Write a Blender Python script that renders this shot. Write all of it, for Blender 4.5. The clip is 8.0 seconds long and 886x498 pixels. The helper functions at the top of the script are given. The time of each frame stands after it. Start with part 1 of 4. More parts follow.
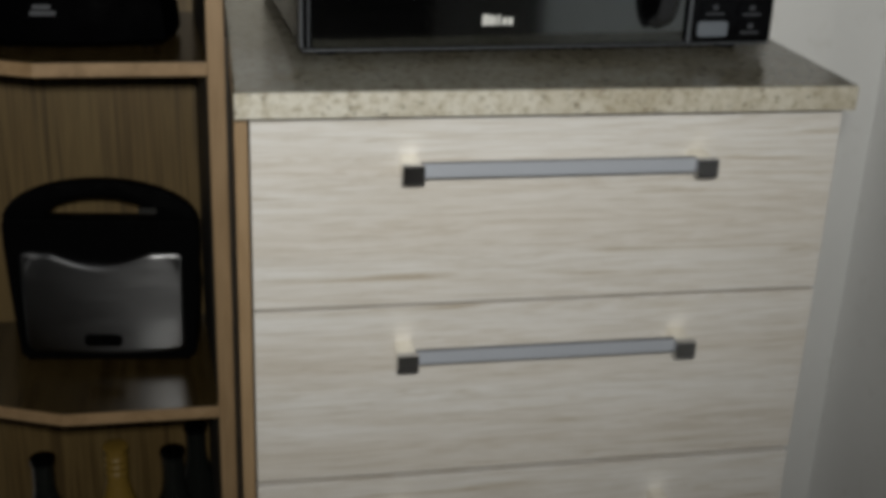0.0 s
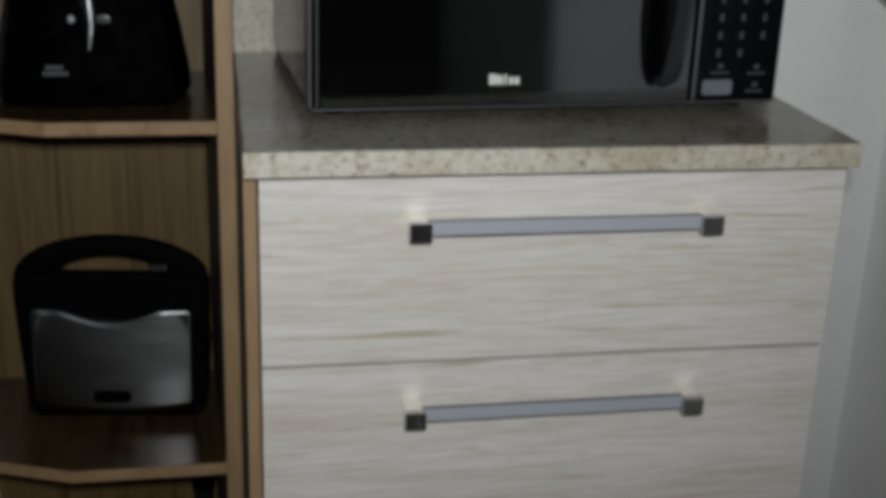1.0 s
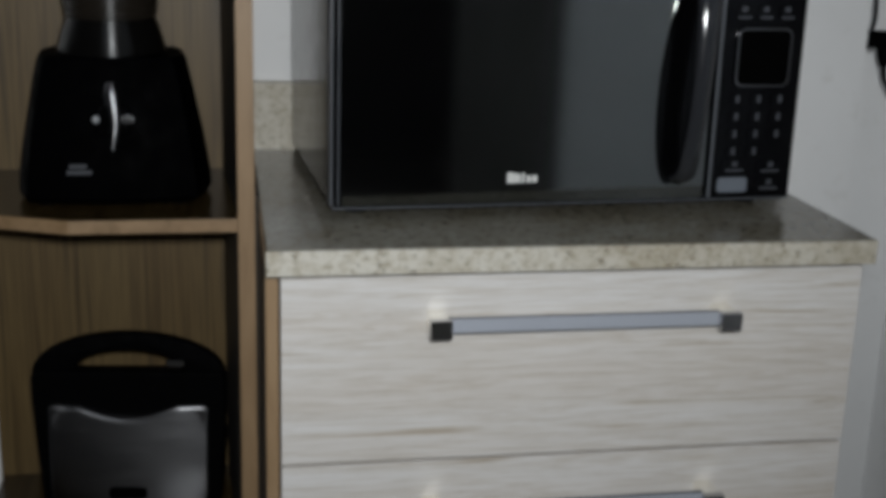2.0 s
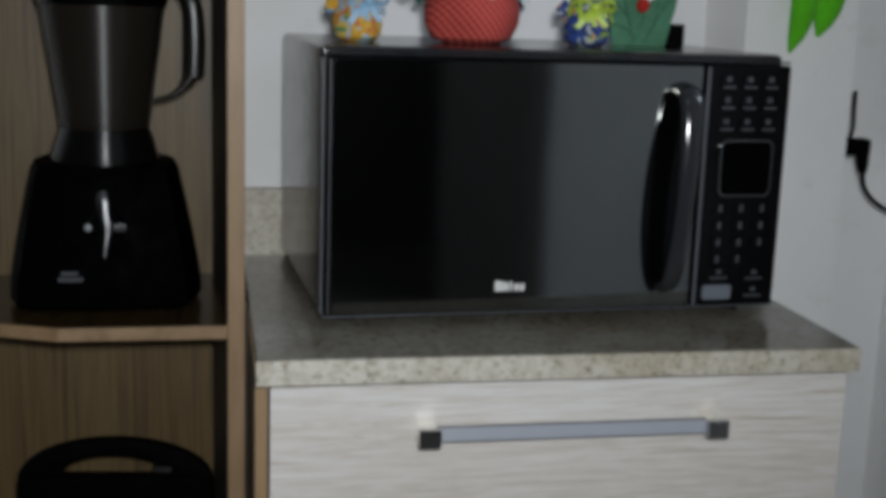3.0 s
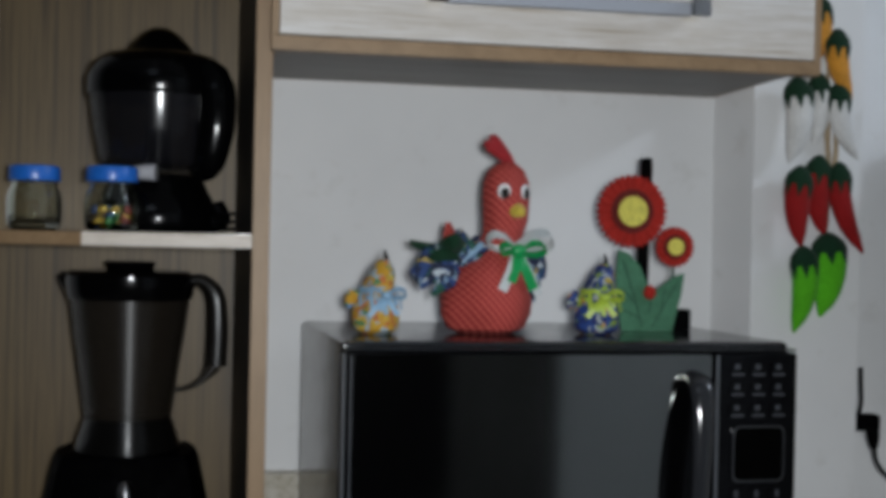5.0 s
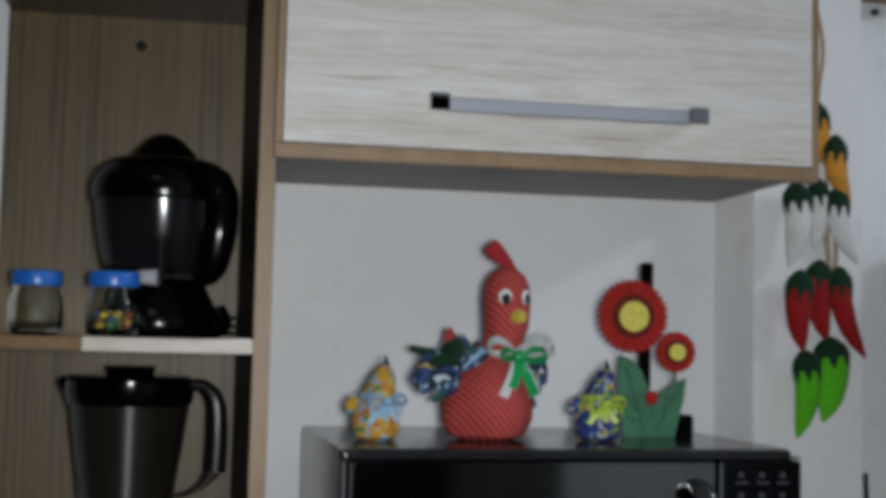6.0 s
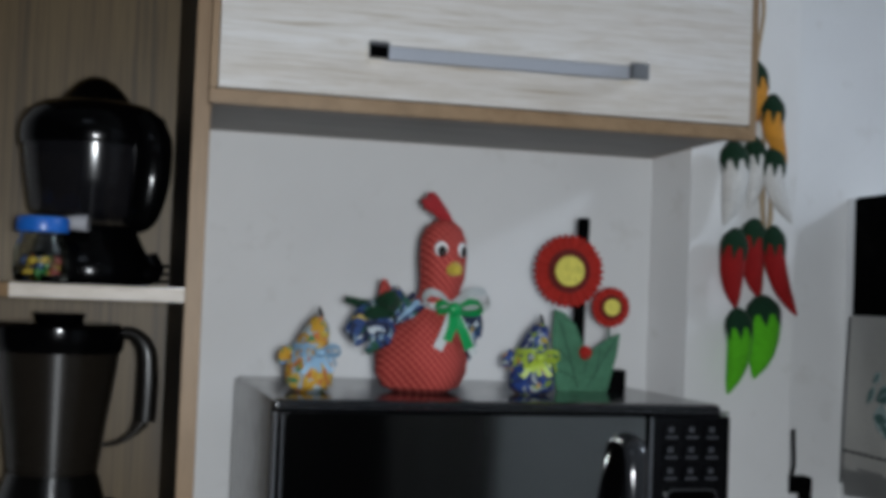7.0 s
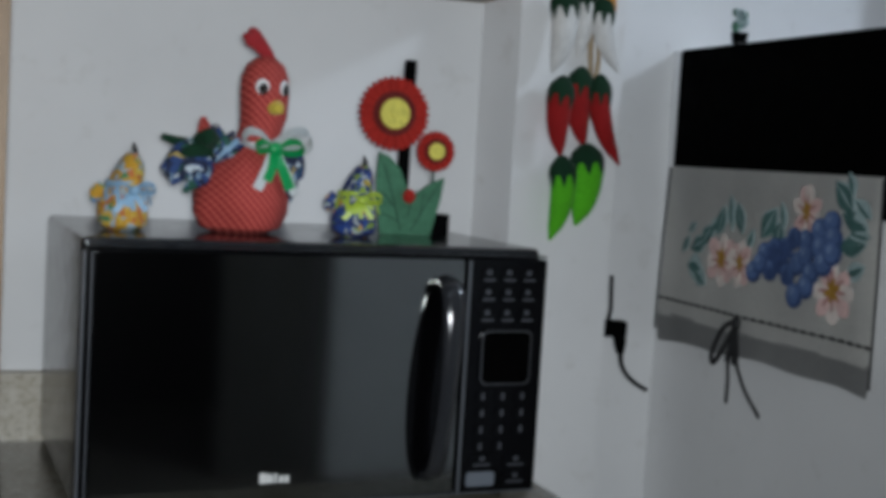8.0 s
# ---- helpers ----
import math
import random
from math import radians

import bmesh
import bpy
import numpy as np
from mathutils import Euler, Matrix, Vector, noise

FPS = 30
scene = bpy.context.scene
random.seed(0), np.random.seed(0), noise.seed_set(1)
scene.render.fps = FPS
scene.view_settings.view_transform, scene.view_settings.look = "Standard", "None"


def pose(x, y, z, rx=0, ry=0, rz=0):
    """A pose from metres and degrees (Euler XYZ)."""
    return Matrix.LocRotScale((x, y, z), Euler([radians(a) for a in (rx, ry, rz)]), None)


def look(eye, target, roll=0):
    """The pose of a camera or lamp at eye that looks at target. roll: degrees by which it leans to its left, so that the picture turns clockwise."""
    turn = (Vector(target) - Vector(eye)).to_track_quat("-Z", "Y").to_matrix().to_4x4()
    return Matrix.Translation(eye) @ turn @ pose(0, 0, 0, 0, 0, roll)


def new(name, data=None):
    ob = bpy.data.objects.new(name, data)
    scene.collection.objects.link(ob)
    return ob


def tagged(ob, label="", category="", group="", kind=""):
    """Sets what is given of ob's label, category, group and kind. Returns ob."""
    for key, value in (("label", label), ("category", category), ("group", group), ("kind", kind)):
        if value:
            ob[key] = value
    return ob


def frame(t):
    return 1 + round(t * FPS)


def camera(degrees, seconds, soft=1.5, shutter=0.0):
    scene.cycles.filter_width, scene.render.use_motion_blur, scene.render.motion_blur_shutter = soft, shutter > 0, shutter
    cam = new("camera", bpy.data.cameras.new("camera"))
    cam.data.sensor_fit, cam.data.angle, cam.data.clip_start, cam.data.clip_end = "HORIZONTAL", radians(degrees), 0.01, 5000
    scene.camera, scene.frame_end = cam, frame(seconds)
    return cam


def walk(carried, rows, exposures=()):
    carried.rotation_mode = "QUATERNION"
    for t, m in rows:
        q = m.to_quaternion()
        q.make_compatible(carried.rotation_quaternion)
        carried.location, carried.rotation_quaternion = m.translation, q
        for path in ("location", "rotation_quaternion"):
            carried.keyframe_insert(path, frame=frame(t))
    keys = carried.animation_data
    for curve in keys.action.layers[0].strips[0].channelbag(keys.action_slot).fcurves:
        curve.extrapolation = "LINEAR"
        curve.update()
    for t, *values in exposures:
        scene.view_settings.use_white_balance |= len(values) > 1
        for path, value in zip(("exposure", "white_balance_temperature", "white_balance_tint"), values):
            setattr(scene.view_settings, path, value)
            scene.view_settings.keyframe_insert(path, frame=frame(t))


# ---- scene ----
cam = camera(39.3, 8.0, soft=4.9)
PATH = [
    (0, (-0.035, -1.089, 1.187), (0.33, 0.727, 0.432), 2.3),
    (0.5, (-0.035, -1.08, 1.189), (0.334, 0.751, 0.474), 2.3),
    (1, (-0.033, -1.094, 1.194), (0.318, 0.755, 0.517), 2.0),
    (2.5, (-0.054, -1.1, 1.214), (0.294, 0.812, 0.743), 1.6),
    (3, (-0.054, -1.106, 1.225), (0.318, 0.818, 0.825), 1.9),
    (3.5, (-0.052, -1.108, 1.234), (0.302, 0.836, 0.93), 1.9),
    (4, (-0.065, -1.118, 1.245), (0.296, 0.836, 1.023), 2.3),
    (4.5, (-0.067, -1.131, 1.267), (0.308, 0.829, 1.133), 1.7),
    (5, (-0.07, -1.132, 1.272), (0.288, 0.836, 1.266), 1.2),
    (6.5, (-0.068, -1.135, 1.287), (0.293, 0.825, 1.451), 1.7),
    (7, (-0.063, -1.126, 1.282), (0.384, 0.822, 1.357), 2.2),
    (7.5, (-0.047, -1.13, 1.267), (0.554, 0.776, 1.2), 3.1),
    (8, (-0.035, -1.118, 1.27), (0.66, 0.751, 1.122), 3.4),
]
walk(cam, [(t, look(eye, target, roll)) for t, eye, target, roll in PATH], [(0, -0.06, 6650, 8), (1, -0.14, 6250, 9), (2.5, -0.20, 6080, 10), (3.5, -0.28, 6000, 10), (5, -0.32, 6010, 10), (6.5, -0.38, 5960, 10), (8, -0.23, 5850, 9)])

# ---------------------------------------------------------------- light
world = bpy.data.worlds.new("world")
scene.world = world
world.use_nodes = True
world.node_tree.nodes["Background"].inputs[0].default_value = (0.6, 0.7, 0.9, 1)
world.node_tree.nodes["Background"].inputs[1].default_value = 0.05


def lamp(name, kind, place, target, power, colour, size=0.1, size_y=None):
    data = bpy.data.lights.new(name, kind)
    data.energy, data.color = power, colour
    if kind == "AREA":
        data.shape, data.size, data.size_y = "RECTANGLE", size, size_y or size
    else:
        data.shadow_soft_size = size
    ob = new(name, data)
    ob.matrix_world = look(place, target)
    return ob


# the torch that is held beside the lens, an added unseen ceiling fill and a lamp in the adjoining space
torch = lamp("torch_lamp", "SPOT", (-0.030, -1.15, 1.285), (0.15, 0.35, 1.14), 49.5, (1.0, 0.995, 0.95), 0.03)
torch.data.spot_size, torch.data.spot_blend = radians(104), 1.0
lamp("ceiling_lamp", "AREA", (-0.45, -1.7, 2.52), (-0.45, -1.7, 0), 1.5, (0.86, 0.93, 1.0), 0.5)
lamp("side_lamp", "POINT", (2.36, -0.74, 2.44), (0.3, 0.4, 1.35), 35, (0.84, 0.92, 1.0), 0.10)


# ---------------------------------------------------------------- materials
def material(name, colour=(0.5, 0.5, 0.5), rough=0.5, metal=0.0, **more):
    m = bpy.data.materials.new(name)
    m.use_nodes = True
    b = m.node_tree.nodes["Principled BSDF"]
    b.inputs["Base Color"].default_value = (*colour, 1)
    b.inputs["Roughness"].default_value = rough
    b.inputs["Metallic"].default_value = metal
    for key, value in more.items():
        b.inputs[key.replace("_", " ")].default_value = value
    return m


def node(m, kind, **values):
    n = m.node_tree.nodes.new(kind)
    for key, value in values.items():
        if key in n.inputs:
            n.inputs[key].default_value = value
    return n


def join(m, a, out, b, into):
    m.node_tree.links.new(a.outputs[out], b.inputs[into])


def coords(m, scale=(1, 1, 1), turn=(0, 0, 0), shift=True):
    c = m.node_tree.nodes.new("ShaderNodeTexCoord")
    p = m.node_tree.nodes.new("ShaderNodeMapping")
    p.inputs["Scale"].default_value = scale
    p.inputs["Rotation"].default_value = [radians(a) for a in turn]
    join(m, c, "Object", p, "Vector")
    if shift:
        info = m.node_tree.nodes.new("ShaderNodeObjectInfo")
        mul = m.node_tree.nodes.new("ShaderNodeMath")
        mul.operation = "MULTIPLY"
        mul.inputs[1].default_value = 7.3
        join(m, info, "Random", mul, 0)
        join(m, mul, 0, p, "Location")
    return p


def ramp(m, source, out, stops):
    r = m.node_tree.nodes.new("ShaderNodeValToRGB")
    while len(r.color_ramp.elements) < len(stops):
        r.color_ramp.elements.new(0.5)
    for e, (at, colour) in zip(r.color_ramp.elements, stops):
        e.position, e.color = at, (*colour, 1)
    join(m, source, out, r, "Fac")
    return r


def mix(m, kind, fac, a, b):
    x = m.node_tree.nodes.new("ShaderNodeMix")
    x.data_type, x.blend_type = "RGBA", kind
    x.inputs[0].default_value = fac if isinstance(fac, float) else 0.5
    if not isinstance(fac, float):
        m.node_tree.links.new(fac, x.inputs[0])
    for value, slot in ((a, 6), (b, 7)):
        if isinstance(value, tuple):
            x.inputs[slot].default_value = (*value, 1)
        else:
            m.node_tree.links.new(value, x.inputs[slot])
    return x.outputs[2]


def base(m, socket):
    m.node_tree.links.new(socket, m.node_tree.nodes["Principled BSDF"].inputs["Base Color"])


def bump(m, source, out, strength, distance=0.002):
    n = node(m, "ShaderNodeBump", Strength=strength, Distance=distance)
    join(m, source, out, n, "Height")
    join(m, n, "Normal", m.node_tree.nodes["Principled BSDF"], "Normal")


def wood(name, scale, stops, rough, patch=0.25, fine=0.7, wave=0.25):
    """Streaked laminate: the grain runs along the axis with the smallest scale."""
    m = material(name, rough=rough)
    p = coords(m, scale)
    n = node(m, "ShaderNodeTexNoise", Scale=1.0, Detail=6.0, Roughness=0.62, Distortion=wave)
    join(m, p, "Vector", n, "Vector")
    r = ramp(m, n, "Fac", stops)
    p2 = coords(m, tuple(s * 0.22 for s in scale))
    n2 = node(m, "ShaderNodeTexNoise", Scale=1.0, Detail=3.0, Roughness=0.5)
    join(m, p2, "Vector", n2, "Vector")
    r2 = ramp(m, n2, "Fac", [(0.32, (0.84, 0.76, 0.66)), (0.62, (1.04, 1.03, 1.02))])
    p3 = coords(m, tuple(s * 3.1 for s in scale))
    n3 = node(m, "ShaderNodeTexNoise", Scale=1.0, Detail=4.0, Roughness=0.7)
    join(m, p3, "Vector", n3, "Vector")
    r3 = ramp(m, n3, "Fac", [(0.38, (0.78, 0.75, 0.70)), (0.55, (1.0, 1.0, 1.0))])
    c = mix(m, "MULTIPLY", patch * 2, r.outputs[0], r2.outputs[0])
    base(m, mix(m, "MULTIPLY", fine, c, r3.outputs[0]))
    bump(m, n, "Fac", 0.15, 0.0006)
    return m


LIGHT_WOOD = [(0.29, (0.46, 0.405, 0.33)), (0.37, (0.62, 0.595, 0.555)), (0.47, (0.70, 0.69, 0.675)), (0.545, (0.60, 0.57, 0.525)), (0.60, (0.70, 0.69, 0.675)), (0.73, (0.53, 0.48, 0.41))]
BROWN_WOOD = [(0.28, (0.034, 0.024, 0.011)), (0.42, (0.078, 0.057, 0.028)), (0.54, (0.118, 0.090, 0.049)), (0.68, (0.060, 0.044, 0.022))]
EDGE_WOOD = [(0.3, (0.23, 0.150, 0.078)), (0.5, (0.32, 0.215, 0.120)), (0.7, (0.26, 0.175, 0.095))]
LIGHT_WOOD = [(at, tuple(min(0.78, g * v) for g, v in zip((1.05, 1.045, 1.055), c))) for at, c in LIGHT_WOOD]
m_front = wood("pale_streaked_laminate", (4.2, 40, 94), LIGHT_WOOD, 0.45, 0.22, 0.5, 0.55)
BROWN_WOOD = [(at, (1.20 * r, 1.06 * g, 0.73 * b)) for at, (r, g, b) in BROWN_WOOD]
m_back = wood("brown_streaked_laminate", (88, 40, 2.2), BROWN_WOOD, 0.5)
# The back panel's brown at a third: shade is put into this copy.
m_shelf = wood("shaded_shelf_laminate", (70, 4, 40), [(at, tuple(0.33 * v for v in c)) for at, c in BROWN_WOOD], 0.22)
m_edge = wood("oak_edge_band", (25, 25, 25), EDGE_WOOD, 0.5)
m_pale_edge = wood("pale_edge_band", (8, 40, 60), [(0.3, (0.52, 0.46, 0.40)), (0.7, (0.62, 0.57, 0.51))], 0.45)
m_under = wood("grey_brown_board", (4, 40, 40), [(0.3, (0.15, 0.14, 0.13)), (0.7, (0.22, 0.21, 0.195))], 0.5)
m_door = wood("dark_door_laminate", (30, 30, 3), [(0.3, (0.070, 0.065, 0.060)), (0.7, (0.105, 0.10, 0.093))], 0.5)
# Near-black wood; the strip beside the drawers uses it as gap shade.
m_hole_wood = wood("dark_wood_gap_shade", (30, 30, 3), [(0.3, (0.012, 0.009, 0.006)), (0.7, (0.03, 0.022, 0.015))], 0.6)
m_carcass = wood("oak_carcass", (30, 30, 3), EDGE_WOOD, 0.5)


def paint(name, colour, rough=0.7, grain=180.0):
    m = material(name, colour, rough)
    p = coords(m, shift=False)
    big = node(m, "ShaderNodeTexNoise", Scale=1.7, Detail=5.0, Roughness=0.6)
    join(m, p, "Vector", big, "Vector")
    dark = tuple(c * 0.90 for c in colour)
    r = ramp(m, big, "Fac", [(0.35, dark), (0.65, colour)])
    spots = node(m, "ShaderNodeTexNoise", Scale=23.0, Detail=3.0, Roughness=0.6)
    join(m, p, "Vector", spots, "Vector")
    r2 = ramp(m, spots, "Fac", [(0.26, (0.88, 0.87, 0.85)), (0.4, (1, 1, 1))])
    base(m, mix(m, "MULTIPLY", 0.6, r.outputs[0], r2.outputs[0]))
    fine = node(m, "ShaderNodeTexNoise", Scale=grain, Detail=3.0)
    join(m, p, "Vector", fine, "Vector")
    bump(m, fine, "Fac", 0.12, 0.001)
    return m


m_wall = paint("white_wall_paint", (0.84, 0.84, 0.84))
# Near-black paint stands in for missing light on hall and west walls.
m_wall_dark = paint("unlit_shade_paint", (0.012, 0.012, 0.013))
m_ceiling = paint("ceiling_paint", (0.78, 0.78, 0.77))


def granite(name, rough, tone):
    m = material(name, rough=rough)
    p = coords(m, shift=False)
    n = node(m, "ShaderNodeTexNoise", Scale=95.0, Detail=8.0, Roughness=0.72)
    join(m, p, "Vector", n, "Vector")
    r = ramp(m, n, "Fac", [(0.28, (0.19, 0.165, 0.13)), (0.42, (0.44, 0.40, 0.32)), (0.56, (0.60, 0.575, 0.51)), (0.75, (0.52, 0.48, 0.40))])
    v = node(m, "ShaderNodeTexVoronoi", Scale=250.0)
    join(m, p, "Vector", v, "Vector")
    r2 = ramp(m, v, "Color", [(0.08, (0.40, 0.375, 0.34)), (0.20, (1, 1, 1))])
    n3 = node(m, "ShaderNodeTexNoise", Scale=14.0, Detail=3.0)
    join(m, p, "Vector", n3, "Vector")
    r3 = ramp(m, n3, "Fac", [(0.35, (0.72, 0.68, 0.60)), (0.6, (1, 1, 1))])
    c = mix(m, "MULTIPLY", 0.8, mix(m, "MULTIPLY", 0.75, r.outputs[0], r2.outputs[0]), r3.outputs[0])
    base(m, mix(m, "MULTIPLY", 1.0, c, tone))
    return m


# One stone in two tones: the top's shade is put into the 0.40.
m_granite = granite("shaded_polished_granite", 0.20, (0.40, 0.40, 0.39))
m_granite_edge = granite("unshaded_granite", 0.4, (1.0, 1.0, 1.0))


def tiles():
    m = material("brown_floor_tile", rough=0.25)
    p = coords(m, shift=False)
    b = node(m, "ShaderNodeTexBrick", Scale=1.0)
    b.offset = 0.0
    b.inputs["Brick Width"].default_value, b.inputs["Row Height"].default_value = 0.45, 0.45
    b.inputs["Mortar Size"].default_value = 0.004
    b.inputs["Color1"].default_value = (0.27, 0.245, 0.215, 1)
    b.inputs["Color2"].default_value = (0.235, 0.21, 0.185, 1)
    b.inputs["Mortar"].default_value = (0.11, 0.10, 0.09, 1)
    join(m, p, "Vector", b, "Vector")
    base(m, b.outputs["Color"])
    return m


m_floor = tiles()


def plastic(name, colour, rough, spec=0.5):
    m = material(name, colour, rough)
    m.node_tree.nodes["Principled BSDF"].inputs["Specular IOR Level"].default_value = spec
    p = coords(m, shift=False)
    n = node(m, "ShaderNodeTexNoise", Scale=45.0, Detail=4.0)
    join(m, p, "Vector", n, "Vector")
    r = ramp(m, n, "Fac", [(0.3, (rough * 0.8,) * 3), (0.7, (min(1, rough * 1.25),) * 3)])
    join(m, r, 0, m.node_tree.nodes["Principled BSDF"], "Roughness")
    return m


def brushed(name, colour, rough, scale):
    m = material(name, colour, rough, 1.0)
    p = coords(m, scale)
    n = node(m, "ShaderNodeTexNoise", Scale=1.0, Detail=4.0)
    join(m, p, "Vector", n, "Vector")
    r = ramp(m, n, "Fac", [(0.3, (rough * 0.92,) * 3), (0.7, (rough * 1.08,) * 3)])
    join(m, r, 0, m.node_tree.nodes["Principled BSDF"], "Roughness")
    bump(m, n, "Fac", 0.012, 0.0002)
    return m


m_black = plastic("black_gloss_plastic", (0.0012, 0.0012, 0.0014), 0.14, 0.2)
m_black_matt = plastic("black_matt_plastic", (0.0010, 0.0010, 0.0012), 0.68, 0.035)
m_void = plastic("deep_black_cloth", (0.0008, 0.0008, 0.0008), 0.8, 0.02)
m_mw_case = plastic("dark_grey_coated_steel", (0.012, 0.013, 0.015), 0.16, 0.55)
m_mw_frame = plastic("black_door_frame", (0.002, 0.002, 0.0025), 0.18, 0.2)
m_glass_door = material("mirrored_black_glass", (0.0012, 0.0012, 0.0014), 0.07, 0.0, IOR=3.0, Specular_Tint=(0.97, 1.0, 0.95, 1))
m_panel = plastic("black_control_panel", (0.0018, 0.0018, 0.0024), 0.16, 0.22)
m_print = plastic("grey_printing", (0.042, 0.045, 0.053), 0.5)
m_silver_print = plastic("silver_printing", (0.62, 0.62, 0.60), 0.4)
m_label = plastic("pale_blue_grey_label", (0.13, 0.145, 0.17), 0.4)
m_chrome = material("chrome", (0.46, 0.46, 0.46), 0.05, 1.0)
m_stem = material("bright_satin_stem", (0.92, 0.90, 0.84), 0.16, 1.0)
m_trim = plastic("grey_door_trim", (0.090, 0.096, 0.108), 0.35)
m_bar = plastic("satin_lilac_grey_bar", (0.37, 0.39, 0.44), 0.42)
m_handle = plastic("graphite_gloss_handle", (0.020, 0.021, 0.024), 0.13, 0.7)
m_rim = material("satin_rim", (0.30, 0.30, 0.31), 0.2, 1.0)
m_cap = plastic("satin_dark_cap", (0.28, 0.29, 0.30), 0.3)
m_steel = brushed("brushed_steel", (0.185, 0.185, 0.191), 0.36, (14, 14, 90))
m_collar = plastic("satin_black_collar", (0.003, 0.0028, 0.0026), 0.34, 0.6)
m_grip = material("satin_metal_grip", (0.42, 0.42, 0.44), 0.36, 1.0)
m_base = plastic("black_moulded_base", (0.0006, 0.0006, 0.0008), 0.60, 0.012)
m_smoke = material("smoked_clear_plastic", (0.020, 0.016, 0.012), 0.44, 0.0, Alpha=0.66, Specular_IOR_Level=0.8)
m_smoke_grip = material("dark_smoked_grip", (0.006, 0.005, 0.004), 0.30, 0.0, Alpha=0.90, Specular_IOR_Level=0.5)
m_smoke_dark = material("dark_smoked_plastic", (0.010, 0.010, 0.013), 0.16, 0.0, Alpha=0.40, Specular_IOR_Level=0.5, Coat_Weight=0.25, Coat_Roughness=0.12)
# brushed or drawn upright: the shine spreads up and down
for drawn, amount in ((m_steel, 0.6), (m_collar, 0.95), (m_grip, 0.95), (m_smoke, 0.95)):
    shader = drawn.node_tree.nodes["Principled BSDF"]
    shader.inputs["Anisotropic"].default_value = amount
    shader.inputs["Anisotropic Rotation"].default_value = 0.25
    grain_way = drawn.node_tree.nodes.new("ShaderNodeTangent")
    grain_way.direction_type, grain_way.axis = "RADIAL", "Z"
    join(drawn, grain_way, "Tangent", shader, "Tangent")
m_glass = material("jar_glass", (0.70, 0.72, 0.66), 0.015, 0.0, IOR=1.5, Transmission_Weight=1.0)
m_blue_lid = plastic("blue_jar_lid", (0.020, 0.13, 0.52), 0.35)
m_rope = plastic("natural_twine", (0.42, 0.32, 0.20), 0.9)
m_hole = plastic("dark_hole", (0.008, 0.007, 0.006), 0.8)
m_gold = plastic("gold_foil", (0.17, 0.105, 0.02), 0.35)
m_bottle = plastic("dark_bottle_glass", (0.008, 0.009, 0.008), 0.06)
m_pink = plastic("magenta_label", (0.35, 0.08, 0.22), 0.5)
m_clear_stop = plastic("clear_stopper", (0.45, 0.45, 0.48), 0.12)


def felt(name, colour, grain=260.0, sheen=0.3):
    m = material(name, colour, 0.85)
    m.node_tree.nodes["Principled BSDF"].inputs["Sheen Weight"].default_value = sheen
    m.node_tree.nodes["Principled BSDF"].inputs["Specular IOR Level"].default_value = 0.25
    p = coords(m)
    n = node(m, "ShaderNodeTexNoise", Scale=grain, Detail=4.0, Roughness=0.7)
    join(m, p, "Vector", n, "Vector")
    big = node(m, "ShaderNodeTexNoise", Scale=28.0, Detail=3.0)
    join(m, p, "Vector", big, "Vector")
    r = ramp(m, n, "Fac", [(0.3, tuple(c * 0.75 for c in colour)), (0.7, tuple(min(1, c * 1.15) for c in colour))])
    r2 = ramp(m, big, "Fac", [(0.3, (0.8, 0.8, 0.8)), (0.65, (1, 1, 1))])
    base(m, mix(m, "MULTIPLY", 0.8, r.outputs[0], r2.outputs[0]))
    bump(m, n, "Fac", 0.3, 0.0008)
    return m


m_red = felt("red_felt", (0.30, 0.007, 0.007), sheen=0.1)
m_green = felt("lime_felt", (0.11, 0.50, 0.008), sheen=0.1)
m_dark_green = felt("dark_green_felt", (0.004, 0.032, 0.012), sheen=0.1)
m_white_felt = felt("white_felt", (0.74, 0.73, 0.71), 500.0)
m_orange = felt("orange_felt", (0.68, 0.30, 0.030))
m_foam_red = felt("red_foam", (0.38, 0.020, 0.012), 120.0, 0.0)
m_foam_dark = felt("maroon_foam", (0.13, 0.015, 0.012), 120.0, 0.0)
m_foam_yellow = felt("yellow_foam", (0.76, 0.68, 0.13), 120.0, 0.0)
m_foam_green = felt("sage_foam", (0.075, 0.20, 0.115), 120.0, 0.0)
m_vein = felt("leaf_vein", (0.035, 0.09, 0.06), 120.0, 0.0)
m_eye = plastic("white_eye", (0.75, 0.75, 0.75), 0.3)
m_beak = felt("yellow_beak", (0.66, 0.50, 0.06))
m_ribbon_white = plastic("white_satin_ribbon", (0.58, 0.62, 0.62), 0.35)
m_ribbon_green = plastic("green_satin_ribbon", (0.012, 0.30, 0.075), 0.35)
m_ribbon_blue = plastic("pale_blue_ribbon", (0.26, 0.42, 0.58), 0.4)
m_ribbon_lime = plastic("lime_ribbon", (0.42, 0.56, 0.05), 0.4)
m_ribbon_black = plastic("black_ribbon", (0.012, 0.012, 0.013), 0.6)
m_comb = felt("dark_red_felt", (0.36, 0.020, 0.025))


